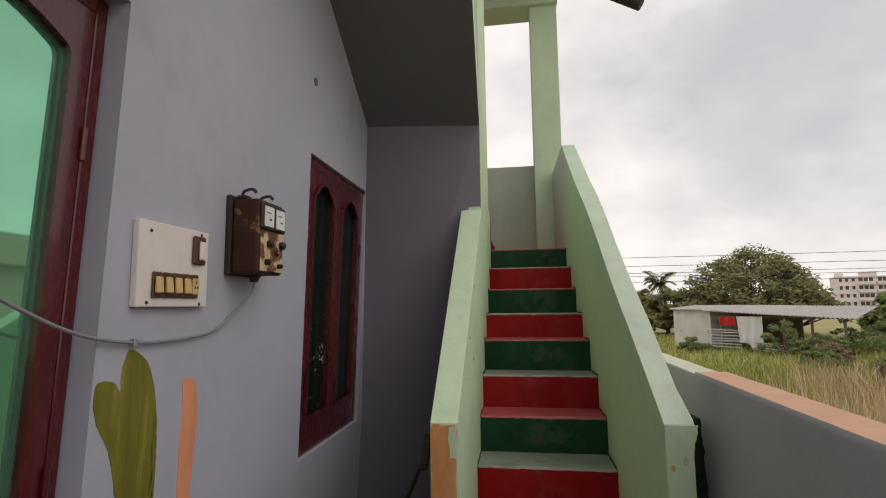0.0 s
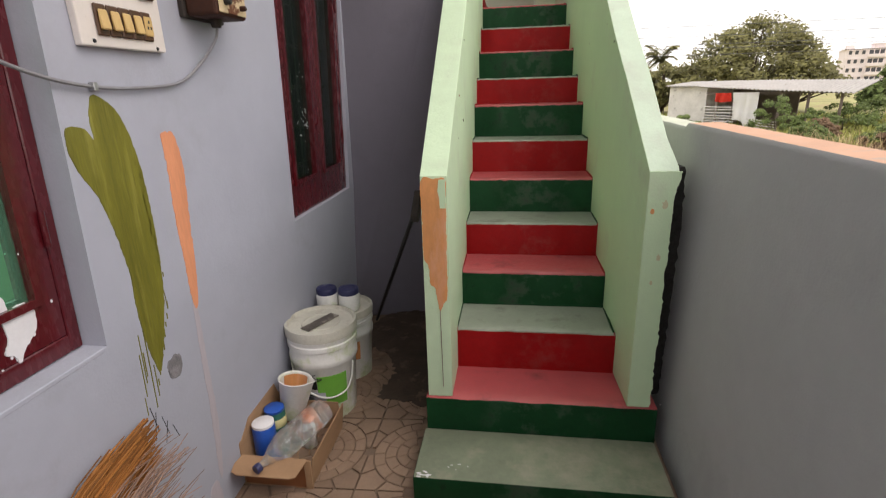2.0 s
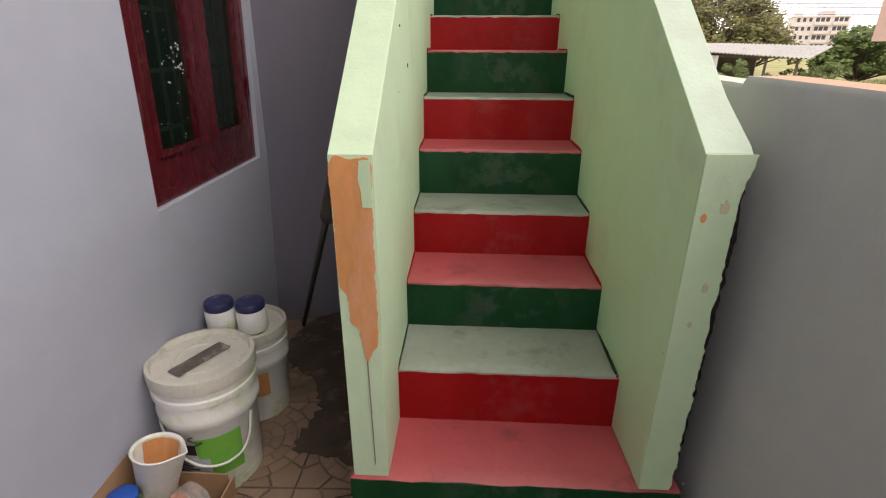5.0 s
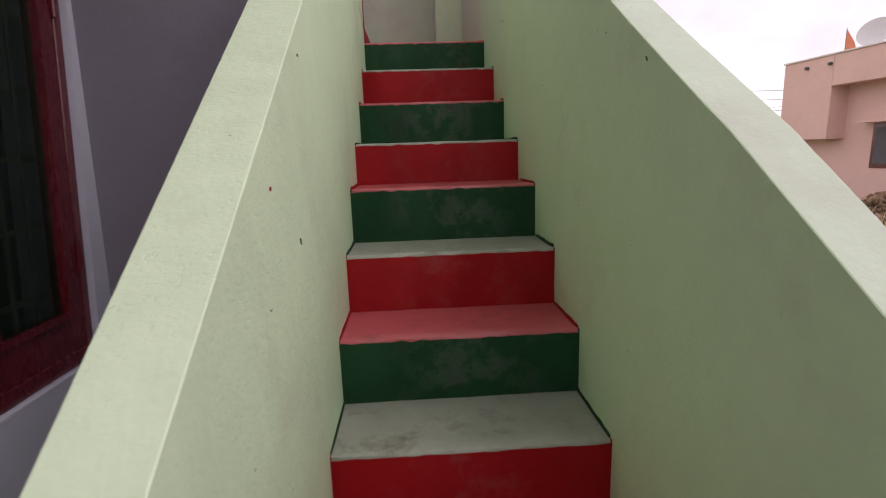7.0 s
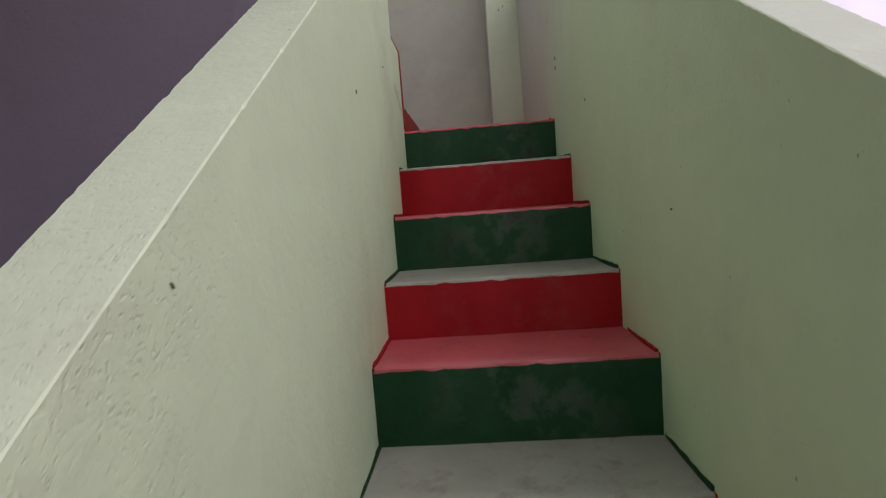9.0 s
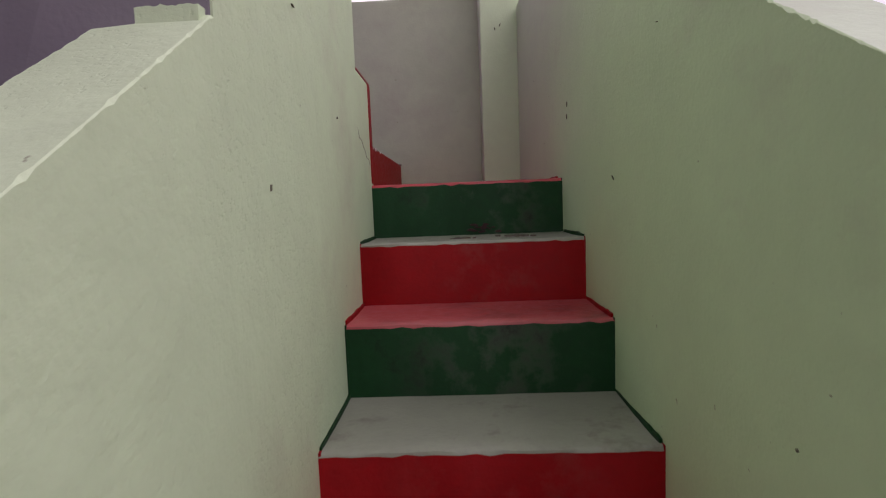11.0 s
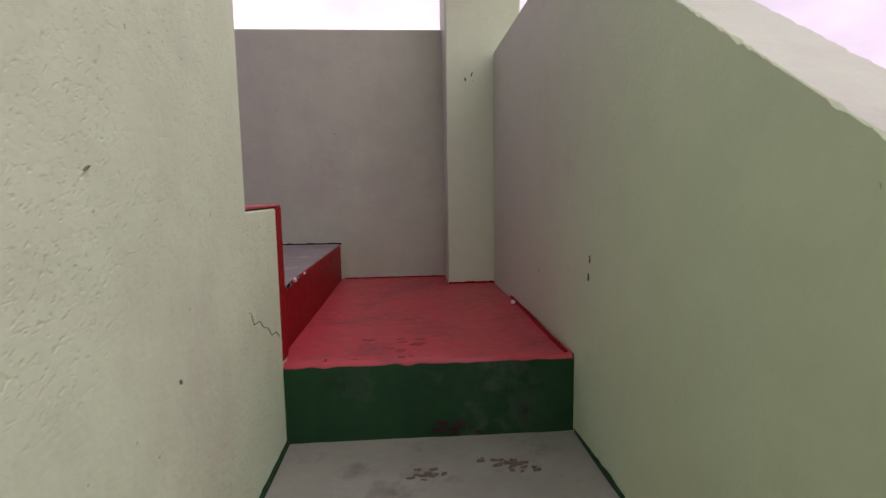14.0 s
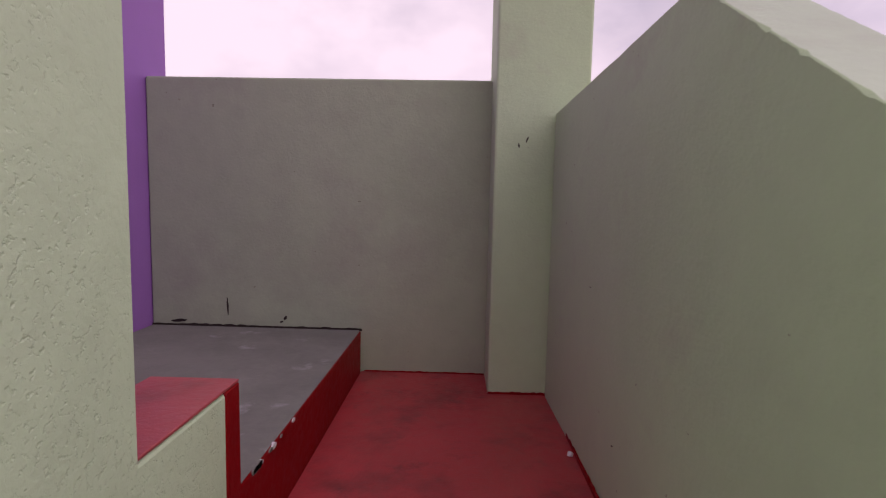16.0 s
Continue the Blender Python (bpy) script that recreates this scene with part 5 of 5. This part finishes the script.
def smears(cu, cv, lu, lv, n, normal, at, mat, seed, size=0.008):
    r = random.Random(seed)
    for i in range(n):
        u, v = cu + r.gauss(0, lu), cv + r.gauss(0, lv)
        a, q = r.uniform(-0.25, 0.25), size * r.uniform(0.35, 1.0)
        ol = []
        for k in range(12):
            w = k * math.pi / 6
            e = q * (1 + 0.45 * noise.noise(Vector((k * 0.8, i * 3.0, seed))))
            x, y = 1.9 * e * math.cos(w), 0.55 * e * math.sin(w)
            ol.append((u + x * math.cos(a) - y * math.sin(a), v + x * math.sin(a) + y * math.cos(a)))
        part("smear", slab_between(bmesh.new(), ol, normal, at - 0.003, at + 0.0016 + 0.00012 * i) if normal != "y" else slab_between(bmesh.new(), ol, normal, at - 0.0022 - 0.00012 * i, at + 0.003), mat, staircase)


smears(0.128, 1.982, 0.028, 0.008, 16, "y", 2.7018, SMEAR, 3)
smears(0.222, 2.566, 0.028, 0.016, 26, "z", 1.9545, SMEARPALE, 4, 0.005)
smears(0.045, 2.545, 0.026, 0.008, 14, "z", 1.9545, SMEARPALE, 5, 0.005)
smears(-0.03, 2.84, 0.05, 0.035, 9, "z", 2.1435, material("dark_rose_smear", (0.33, 0.06, 0.066), 0.5, 0.2, 30, 0.2, 60), 6, 0.012)
smears(-0.03, 2.725, 0.09, 0.004, 8, "z", 2.1440, SMEAR, 7, 0.005)
smears(-0.335, -0.322, 0.02, 0.008, 9, "z", 0.0985, WHITEP, 8, 0.007)
smears(-0.20, -0.26, 0.03, 0.02, 5, "z", 0.0985, WHITEP, 9, 0.004)
smears(0.56, 0.015, 0.02, 0.015, 8, "z", 0.2475, WHITEP, 10, 0.005)

# ---- outdoors: field, scrub and trees ----
GZ = -1.0
def blades(n, place, height, width, seed):
    rnd = random.Random(seed)
    verts, faces = [], []
    for _ in range(n):
        x, y = place(rnd)
        h, a, lean = rnd.uniform(*height), rnd.uniform(0, 6.28), rnd.uniform(0.1, 0.5)
        w = width * rnd.uniform(0.6, 1.4)
        c, s = math.cos(a), math.sin(a)
        b = len(verts)
        la = rnd.uniform(0, 6.28)
        lx, ly = h * lean * math.cos(la), h * lean * math.sin(la)
        verts += [(x - w * c, y - w * s, GZ), (x + w * c, y + w * s, GZ), (x + w * 0.7 * c + lx * 0.3, y + w * 0.7 * s + ly * 0.3, GZ + h * 0.6), (x - w * 0.7 * c + lx * 0.3, y - w * 0.7 * s + ly * 0.3, GZ + h * 0.6), (x + lx, y + ly, GZ + h)]
        faces += [(b, b + 1, b + 2, b + 3), (b + 3, b + 2, b + 4)]
    return verts, faces


def stuff(name, data, mat, label, category):
    me = bpy.data.meshes.new(name)
    me.from_pydata(data[0], [], data[1])
    me.materials.append(mat)
    return tagged(new(name, me), label, category, kind="stuff")


def near_band(rnd):
    d, a = 8 + 13 * rnd.random() ** 1.3, radians(rnd.triangular(23, 54, 46))
    return d * math.sin(a), d * math.cos(a) - 1.5
def tuft_band(rnd):
    k = rnd.randrange(60)
    r2 = random.Random(k)
    d, a = 9 + 9 * r2.random(), radians(r2.uniform(27, 54))
    return d * math.sin(a) + rnd.gauss(0, 0.35), d * math.cos(a) - 1.5 + rnd.gauss(0, 0.35)
def weed_band(rnd):
    d, a = 9 + 15 * rnd.random(), radians(rnd.uniform(12, 50))
    return d * math.sin(a), d * math.cos(a) - 1.5
def far_band(rnd):
    d, a = rnd.uniform(19, 44), radians(rnd.uniform(10, 42))
    return d * math.sin(a), d * math.cos(a) - 1.5
stuff("dry_grass", blades(4500, near_band, (0.25, 0.75), 0.010, 1), DRYGRASS, "tall dry yellow grass in the field", "grass")
stuff("dry_grass", blades(5000, tuft_band, (0.6, 1.25), 0.010, 2), DRYGRASS, "tufts of dry straw-coloured grass", "grass")
stuff("green_grass", blades(9000, far_band, (0.15, 0.42), 0.03, 3), FRESHGRASS, "green weeds in the field", "grass")
stuff("green_grass", blades(14000, weed_band, (0.12, 0.42), 0.016, 4), FRESHGRASS, "green weeds among the dry grass", "grass")


def crown(clumps, leaf, per, seed, flat=0.7):
    """Many small leaves in clumps: an uneven outline with gaps."""
    rnd = random.Random(seed)
    verts, faces = [], []
    for cx, cy, cz, r in clumps:
        for _ in range(per):
            d = Vector((rnd.gauss(0, 1), rnd.gauss(0, 1), rnd.gauss(0, 1) * flat)).normalized() * r * rnd.uniform(0.45, 1.05)
            p = Vector((cx, cy, cz)) + Vector((d.x, d.y, d.z * flat))
            u = Vector((rnd.gauss(0, 1), rnd.gauss(0, 1), rnd.gauss(0, 0.6))).normalized()
            v = u.orthogonal().normalized()
            s = leaf * rnd.uniform(0.6, 1.4)
            b = len(verts)
            verts += [tuple(p - u * s), tuple(p + v * s * 0.45), tuple(p + u * s), tuple(p - v * s * 0.45)]
            faces.append((b, b + 1, b + 2, b + 3))
    return verts, faces


def tree(name, x, y, spread, height, base, leafmat, label, seed, clumps=46, per=70, leaf=0.16, trunk=0.22):
    rnd = random.Random(seed)
    th = thing(name, pose(x, y, GZ), label, "tree" if "tree" in name else "shrub")
    cl = []
    for i in range(clumps):
        a, r = rnd.uniform(0, 6.28), spread * math.sqrt(rnd.random())
        top = base + (height - base) * (1 - 0.75 * (r / spread) ** 2) * rnd.uniform(0.78, 1.0)
        z = rnd.uniform(base + 0.1 * height, top) if rnd.random() < 0.45 else top
        cl.append((r * math.cos(a), r * math.sin(a), z, spread * rnd.uniform(0.13, 0.24)))
    tb = tube(arc([(0, 0, -0.05), (0.05 * spread, 0, base * 0.6), (0, 0.03 * spread, base + (height - base) * 0.35), (0.02, 0, base + (height - base) * 0.7)], 5), trunk, 8, taper=0.35)
    for c in cl[::3]:
        tube([(0, 0, base * 0.7), (c[0] * 0.5, c[1] * 0.5, base * 0.5 + c[2] * 0.45), (c[0], c[1], c[2])], trunk * 0.35, 5, tb, taper=0.3)
    part("trunk", tb, BARK, th, "branching trunk")
    me = bpy.data.meshes.new("crown")
    data = crown(cl, leaf, per, seed)
    me.from_pydata(data[0], [], data[1])
    me.materials.append(leafmat)
    new("crown", me).parent = th
    return th


tree("tree", 17.3, 40.0, 4.9, 6.7, 1.2, LEAF, "large spreading dark green tree behind the shed", 11, clumps=120, per=190, leaf=0.15, trunk=0.3)
tree("tree", 21.5, 42.0, 3.4, 4.3, 0.8, LEAF, "lower dark green tree beside the large one", 12, clumps=50, per=80)
tree("tree", 12.2, 44.0, 2.6, 4.2, 0.5, LEAF, "dense dark tree beyond the field", 13, clumps=80, per=110, leaf=0.14)
tree("tree", 10.6, 45.0, 2.4, 3.8, 0.3, LEAF, "low dark tree at the field edge", 18, clumps=80, per=110, leaf=0.14)
tree("tree", 9.0, 39.0, 1.6, 1.9, 0.2, LEAF, "low dark bush-like tree at the field edge", 19, clumps=34, per=70)
tree("tree", 21.0, 29.2, 2.1, 3.4, 0.7, LEAF2, "bushy bright green tree at the field edge", 14, clumps=150, per=150, leaf=0.10, trunk=0.12)
tree("tree", 31.0, 36.0, 3.0, 3.6, 0.5, LEAF2, "bushy green tree by the pink house", 15, clumps=130, per=170, leaf=0.13, trunk=0.14)
for i, (x, y, s, h, m) in enumerate(((11.2, 19.5, 0.9, 0.9, LEAF2), (13.2, 18.0, 1.0, 1.0, LEAF2), (12.2, 20.6, 0.6, 0.9, LEAFDRY), (15.2, 19.2, 0.9, 1.2, LEAF2), (12.3, 24.6, 1.1, 1.7, LEAF2), (13.6, 23.6, 0.9, 1.3, LEAF2), (15.5, 25.0, 1.3, 1.4, LEAF2), (9.0, 27.0, 0.8, 0.8, LEAF2), (17.8, 26.5, 1.4, 1.5, LEAF2), (13.0, 22.0, 0.7, 0.9, LEAFDRY), (9.4, 9.2, 0.9, 1.45, LEAFDRY), (10.2, 8.2, 0.7, 1.2, LEAFDRY), (9.9, 13.6, 0.7, 1.0, LEAFDRY), (8.6, 11.5, 0.6, 0.8, LEAFDRY), (10.6, 10.7, 0.75, 1.35, LEAFDRY))):
    tree("shrub", x, y, s, h, 0.1, m, "dry brown scrub in the field" if m is LEAFDRY else "green thorny shrub in the field", 30 + i, clumps=34, per=110, leaf=0.05, trunk=0.03)

palm = thing("palm_tree", pose(14.2, 53.0, GZ), "coconut palm standing above the trees", "tree")
part("trunk", tube([(0, 0, 0), (0.1, 0, 2.5), (0, 0, 4.6)], 0.2, 10, taper=0.6), BARK, palm)
rnd = random.Random(5)
for i in range(34):
    a, up = 2.399 * i, rnd.uniform(-0.6, 1.5)
    fr = bmesh.new()
    d = Vector((math.cos(a), math.sin(a), 0))
    side = Vector((-d.y, d.x, 0))
    spine = [Vector((0, 0, 4.6)) + d * (1.5 * t) + Vector((0, 0, 2.0 * up * t - 1.5 * t * t)) for t in [k / 10 for k in range(11)]]
    for p, q in zip(spine, spine[1:]):
        for sgn in (1, -1):
            for f in (0.0, 0.5):
                o = p.lerp(q, f)
                tip = o + sgn * side * 0.55 + d * 0.25 + Vector((0, 0, -0.25))
                fr.faces.new([fr.verts.new(o), fr.verts.new(o + d * 0.13), fr.verts.new(tip)])
    part("frond", fr, LEAF, palm)

# ---- shed in the field ----
shed = thing("shed", pose(10.4, 28.4, GZ, 0, 0, -44), "low weathered shed with a corrugated sheet roof and open front", "shed")
def corrugated(x0, x1, y0, y1, z00, z01, z10, z11, pitch=0.18, amp=0.035):
    bm = bmesh.new()
    n = int((x1 - x0) / pitch * 4)
    rows = []
    for i in range(n + 1):
        x = x0 + (x1 - x0) * i / n
        w = amp * math.sin(2 * math.pi * (x - x0) / pitch)
        f = i / n
        rows.append([bm.verts.new((x, y, z + w + dz)) for y, z, dz in ((y0, z00 + (z10 - z00) * f, 0), (y1, z01 + (z11 - z01) * f, 0), (y1, z01 + (z11 - z01) * f, 0.03), (y0, z00 + (z10 - z00) * f, 0.03))])
    for a, b in zip(rows, rows[1:]):
        for j in range(4):
            bm.faces.new((a[j], b[j], b[(j + 1) % 4], a[(j + 1) % 4]))
    return bm
part("roof", corrugated(-0.3, 2.4, -0.35, 3.6, 2.18, 2.42, 2.02, 2.40), SHEET, shed, "grey corrugated sheet roof")
part("roof", corrugated(2.3, 6.6, -0.45, 3.4, 2.02, 2.40, 1.80, 2.32), SHEET, shed, "grey corrugated sheet roof")
part("wall", box(-0.1, 0.0, 0.0, 3.3, 0, 2.2), SHEDWALL, shed, "patchy whitewashed wall")
part("wall", box(-2.6, -0.1, 3.2, 3.35, 0, 2.25), SHEDWALL, shed, "patchy whitewashed wall")
part("wall", box(0.0, 3.4, 3.2, 3.3, 0, 2.3), WOODGREY, shed, "dark boarded back wall")
part("roof", corrugated(-2.7, -0.3, 0.6, 3.6, 2.24, 2.42, 2.2, 2.42), SHEET, shed)
part("wall", box(-2.6, -2.5, 0.9, 3.2, 0, 2.2), SHEDWALL, shed, "patchy whitewashed wall")
part("wall", box(-2.5, -0.1, 0.9, 1.0, 0, 2.18), SHEDWALL, shed, "patchy whitewashed wall")
for x in (0.6, 2.4, 3.6, 4.8, 6.1):
    part("post", box(x - 0.05, x + 0.05, -0.06, 0.04, 0, 1.86), WOODGREY, shed, "rough timber post")
part("beam", box(0.0, 6.5, -0.05, 0.03, 1.80, 1.87), WOODGREY, shed)
for i in range(7):
    z = 0.25 + i * 0.15
    part("fence_rail", tube([(0.0, -0.1, z), (1.6, -0.12, z - 0.03 + 0.02 * (i % 3))], 0.03, 6), SHEDWALL, shed, "pale bamboo rail")
for i in range(4):
    part("fence_rail", tube([(2.3, -0.4, 0.2 + 0.13 * i), (3.9, -0.9, 0.12 + 0.12 * i)], 0.03, 6), SHEDWALL, shed, "pale bamboo rail")
def hanging(x0, x1, z0, z1, amp, seed):
    bm = bmesh.new()
    rows = []
    for i in range(25):
        f = i / 24
        row = []
        for k in range(12):
            g = k / 11
            row.append(bm.verts.new((x0 + (x1 - x0) * f + 0.12 * g * math.sin(seed + 5 * f), amp * math.sin(14 * f + seed) * (0.3 + g) + 0.05 * noise.noise(Vector((f * 6, g * 3, seed))), z1 + (z0 - z1) * g * (1 - 0.16 * math.sin(3.3 * f + seed)))))
        rows.append(row)
    for a, b in zip(rows, rows[1:]):
        for k in range(11):
            bm.faces.new((a[k], b[k], b[k + 1], a[k + 1]))
    r = bmesh.ops.extrude_face_region(bm, geom=list(bm.faces))
    for v in r["geom"]:
        if isinstance(v, bmesh.types.BMVert):
            v.co.y += 0.02
    return bm
cl = part("hanging_cloth", hanging(0, 1.25, 0.25, 1.88, 0.06, 1.0), CLOTH, None, smooth=True)
cl.matrix_world = pose(10.4, 28.4, GZ, 0, 0, -44) @ pose(1.45, -0.22, 0)
tagged(cl, "white cloth sheet hanging from the shed roof", "cloth")
cl = part("hanging_cloth", hanging(0, 0.8, 1.45, 1.86, 0.08, 3.0), REDCLOTH, None, smooth=True)
cl.matrix_world = pose(10.4, 28.4, GZ, 0, 0, -44) @ pose(0.55, -0.2, 0)
tagged(cl, "red cloth bunched under the shed roof", "cloth")

# ---- pink house across the field ----
house = thing("house", pose(11.5, 0, GZ), "pink plastered flat-roofed house with a deep parapet band", "house")
part("wall", box(0.0, 8.0, -6, 14.2, 0, 3.9), PLASTER, house, "pink plaster wall")
part("parapet_band", box(-0.5, 8.2, -6.2, 12.82, 3.87, 4.66, bevel=0.01), PLASTER, house, "deep pink parapet band")
part("corner_block", box(-0.5, 8.2, 12.824, 14.6, 2.50, 4.66, bevel=0.01), PLASTER, house, "projecting corner block")
part("coping", box(-0.53, 8.22, -6.22, 14.63, 4.663, 4.70), SHEDWALL, house, "grey coping line")
for y in (13.7, 12.9, 11.1, 10.2, 8.4, 6.6):
    part("spout", tube([(-0.50, y, 4.44), (-0.58, y, 4.43)], 0.045, 10), FARDARK, house, "small rain spout")
for y0 in (10.55, 5.5, 1.0):
    wd = part("window", box(-0.02, 0.06, y0, y0 + 1.4, 1.75, 2.85, bevel=0.01), MAROON, house, "brown framed window")
    part("pane", box(-0.03, -0.021, y0 + 0.1, y0 + 0.66, 1.86, 2.74), FARDARK, wd)
    part("pane", box(-0.03, -0.021, y0 + 0.74, y0 + 1.3, 1.86, 2.74), FARDARK, wd)
    part("sunshade", box(-0.35, -0.001, y0 - 0.1, y0 + 1.6, 2.88, 2.93), PLASTER, wd)
dish = thing("satellite_dish", pose(11.5, 12.2, GZ + 4.70), "grey satellite dish on the roof edge", "satellite dish")
dd = lathe([(0, 0.0), (0.2, 0.03), (0.38, 0.12), (0.385, 0.13), (0.2, 0.045), (0, 0.015)], 24)
bmesh.ops.transform(dd, matrix=Matrix.Translation((0, 0, 0.30)) @ Matrix.Rotation(radians(-60), 4, "Y") @ Matrix.Rotation(radians(25), 4, "X"), verts=dd.verts)
part("reflector", dd, DISH, dish, smooth=True)
part("mast", tube([(0.05, 0, 0.0), (0.05, 0, 0.32)], 0.03, 8), DISH, dish)
flag = thing("flag", pose(11.4, 13.0, GZ + 4.70), "small orange pennant on a thin pole", "flag")
part("pole", tube([(0, 0, 0), (0, 0, 0.62)], 0.012, 6), WOODGREY, flag)
part("cloth", slab_between(bmesh.new(), [(0, 0.60), (-0.02, 0.06), (-0.34, 0.08), (-0.26, 0.25)], "x", -0.006, 0.006), FLAG, flag)

# ---- far apartment block ----
flats = thing("apartment_building", pose(91, 161, GZ, 0, 0, -22), "pale pink four-storey apartment block far across the fields", "apartment building")
part("wall", box(0, 13.2, 0, 12, 0, 9.4), FARWHITE, flats, "pale wall")
part("roof_edge", box(-0.25, 13.45, -0.25, 12.2, 9.402, 9.65), FARWHITE, flats, "projecting roof edge")
part("stair_head", box(6.2, 9.6, 1, 6, 9.652, 10.7), FARWHITE, flats)
part("stair_roof", box(5.9, 9.9, 0.7, 6.3, 10.702, 10.9), FARWHITE, flats)
part("water_tank", box(0.2, 2.0, 1, 4, 9.652, 10.7), FARWHITE, flats)
for s in range(4):
    z = 0.5 + s * 2.3
    for x in (0.8, 2.2, 3.7):
        w = part("window", box(x, x + 0.7, -0.05, 0.02, z + 0.75, z + 1.75), FARDARK, flats)
        part("sunshade", box(x - 0.15, x + 0.85, -0.4, 0.0, z + 1.8, z + 1.88), FARWHITE, w)
    for x0, x1 in ((5.0, 8.8), (9.3, 13.0)):
        b = part("balcony", box(x0, x1, -0.9, 0.0, z - 0.12, z + 0.72), FARWHITE, flats)
        for k in range(3):
            a = x0 + 0.25 + k * (x1 - x0 - 0.3) / 3
            part("opening", box(a, a + (x1 - x0) / 3 - 0.35, -0.05, 0.02, z + 0.73, z + 1.8), FARDARK, b)

# ---- power lines ----
def pole(x, y):
    p = thing("power_pole", pose(x, y, GZ), "grey concrete power pole with cross arms", "power pole", group="power line poles")
    part("shaft", box(-0.12, 0.12, -0.12, 0.12, 0, 6.2), SHEDWALL, p)
    for z in (5.9, 5.3, 4.9, 4.3):
        part("cross_arm", box(-0.05, 0.05, -0.6, 0.6, z - 0.05, z + 0.05), WOODGREY, p)
    return p
pole(-26, 34), pole(62, 30)
for i, (dy, z) in enumerate(((0.0, 5.95), (-0.5, 5.35), (0.5, 4.95), (0.0, 4.70), (0.4, 4.35))):
    a, b = Vector((-26, 34 + dy, GZ + z)), Vector((62, 30 + dy, GZ + z))
    pts = [a.lerp(b, k / 24) - Vector((0, 0, 0.35 * 4 * (k / 24) * (1 - k / 24))) for k in range(25)]
    tagged(part("power_line", tube(pts, 0.021, 4), WIRE), "thin dark power line across the sky", "power line", group="power lines")

# ---- paving: rings of small stones ----
def stone(r0, r1, a0, a1, gap=0.0012):
    """One wedge-shaped paver between two radii, rounded on its upper edge."""
    bm = bmesh.new()
    def loop(inset, z):
        g = gap + inset
        out = []
        n = 4
        for r, rng in ((r0 + g, range(n + 1)), (r1 - g, range(n, -1, -1))):
            for k in rng:
                d = min(0.9, g / max(r, 0.01))
                a = a0 + d + (a1 - a0 - 2 * d) * k / n
                out.append(bm.verts.new((r * math.cos(a), r * math.sin(a), z)))
        return out
    rows = [loop(0, -0.006), loop(0, 0.004), loop(0.003, 0.0065)]
    for a, b in zip(rows, rows[1:]):
        for i in range(len(a)):
            j = (i + 1) % len(a)
            bm.faces.new((a[i], a[j], b[j], b[i]))
    bm.faces.new(rows[-1])
    return mesh_of(bm, "stone")


def lay(ob, x, y, dz, turn):
    ob.matrix_local = Matrix.Translation((x, y, FLOOR + FALL * (x + 1.0) + dz)) @ Matrix.Rotation(-math.atan(FALL), 4, "Y") @ Matrix.Rotation(turn, 4, "Z")


CELL = 0.46
rings = ((0.012, 0.055, 4), (0.055, 0.105, 8), (0.105, 0.155, 12), (0.155, 0.205, 15))
meshes = []
for r0, r1, n in rings:
    me = stone(r0, r1, 0, 2 * math.pi / n)
    me.materials.append(PAVER)
    meshes.append((me, n))
cm = bpy.data.meshes.new("stone")
bmc = bmesh.new()
for q in range(3):
    a0, a1 = radians(6 + 26 * q), radians(6 + 26 * (q + 1))
    def rim(a):
        return (CELL / 2 - 0.004) / max(abs(math.cos(a)), abs(math.sin(a)))
    o = [(0.210 * math.cos(a), 0.210 * math.sin(a)) for a in (a0 + 0.02, (a0 + a1) / 2, a1 - 0.02)] + [(rim(a) * math.cos(a), rim(a) * math.sin(a)) for a in (a1 - 0.02, (a0 + a1) / 2, a0 + 0.02)]
    slab_between(bmc, o, "z", -0.006, 0.0055)
bmesh.ops.recalc_face_normals(bmc, faces=bmc.faces)
bmc.to_mesh(cm)
bmc.free()
cm.materials.append(PAVER)
stones_made = 0
for iy in range(-3, 3):
    for ix in range(-1, 3):
        cx, cy = -0.855 + CELL * ix, -0.06 + CELL * iy
        for me, n in meshes:
            for k in range(n):
                a = 2 * math.pi * k / n + 0.3 * (ix + iy)
                px, py = cx + 0.15 * math.cos(a), cy + 0.15 * math.sin(a)
                if not (-1.14 < px < 0.68 and -0.95 < py < 0.95):
                    continue
                if -0.36 < px < 0.6 and py > -0.25 or stones_made >= 300 or px > 0.64 or px < -1.10:
                    continue
                s = new("stone", me)
                s.parent = floor
                lay(s, cx, cy, random.uniform(-0.0012, 0.0012), a)
                stones_made += 1
        for q in range(4):
            s = new("stone", cm)
            s.parent = floor
            lay(s, cx, cy, random.uniform(-0.001, 0.001), q * math.pi / 2)
patch = slab_between(bmesh.new(), ragged([(-0.13, -0.36), (0.05, -0.34), (0.2, -0.38), (0.22, -0.55), (0.05, -0.62), (-0.12, -0.5)], 0.02, 0.006, 6.0), "z", FLOOR - 0.002, FLOOR + 0.009)
for v in patch.verts:
    v.co.z += FALL * (v.co.x + 1.0)
part("terrazzo_patch", patch, PAVERRED, floor, "reddish terrazzo patch let into the paving")
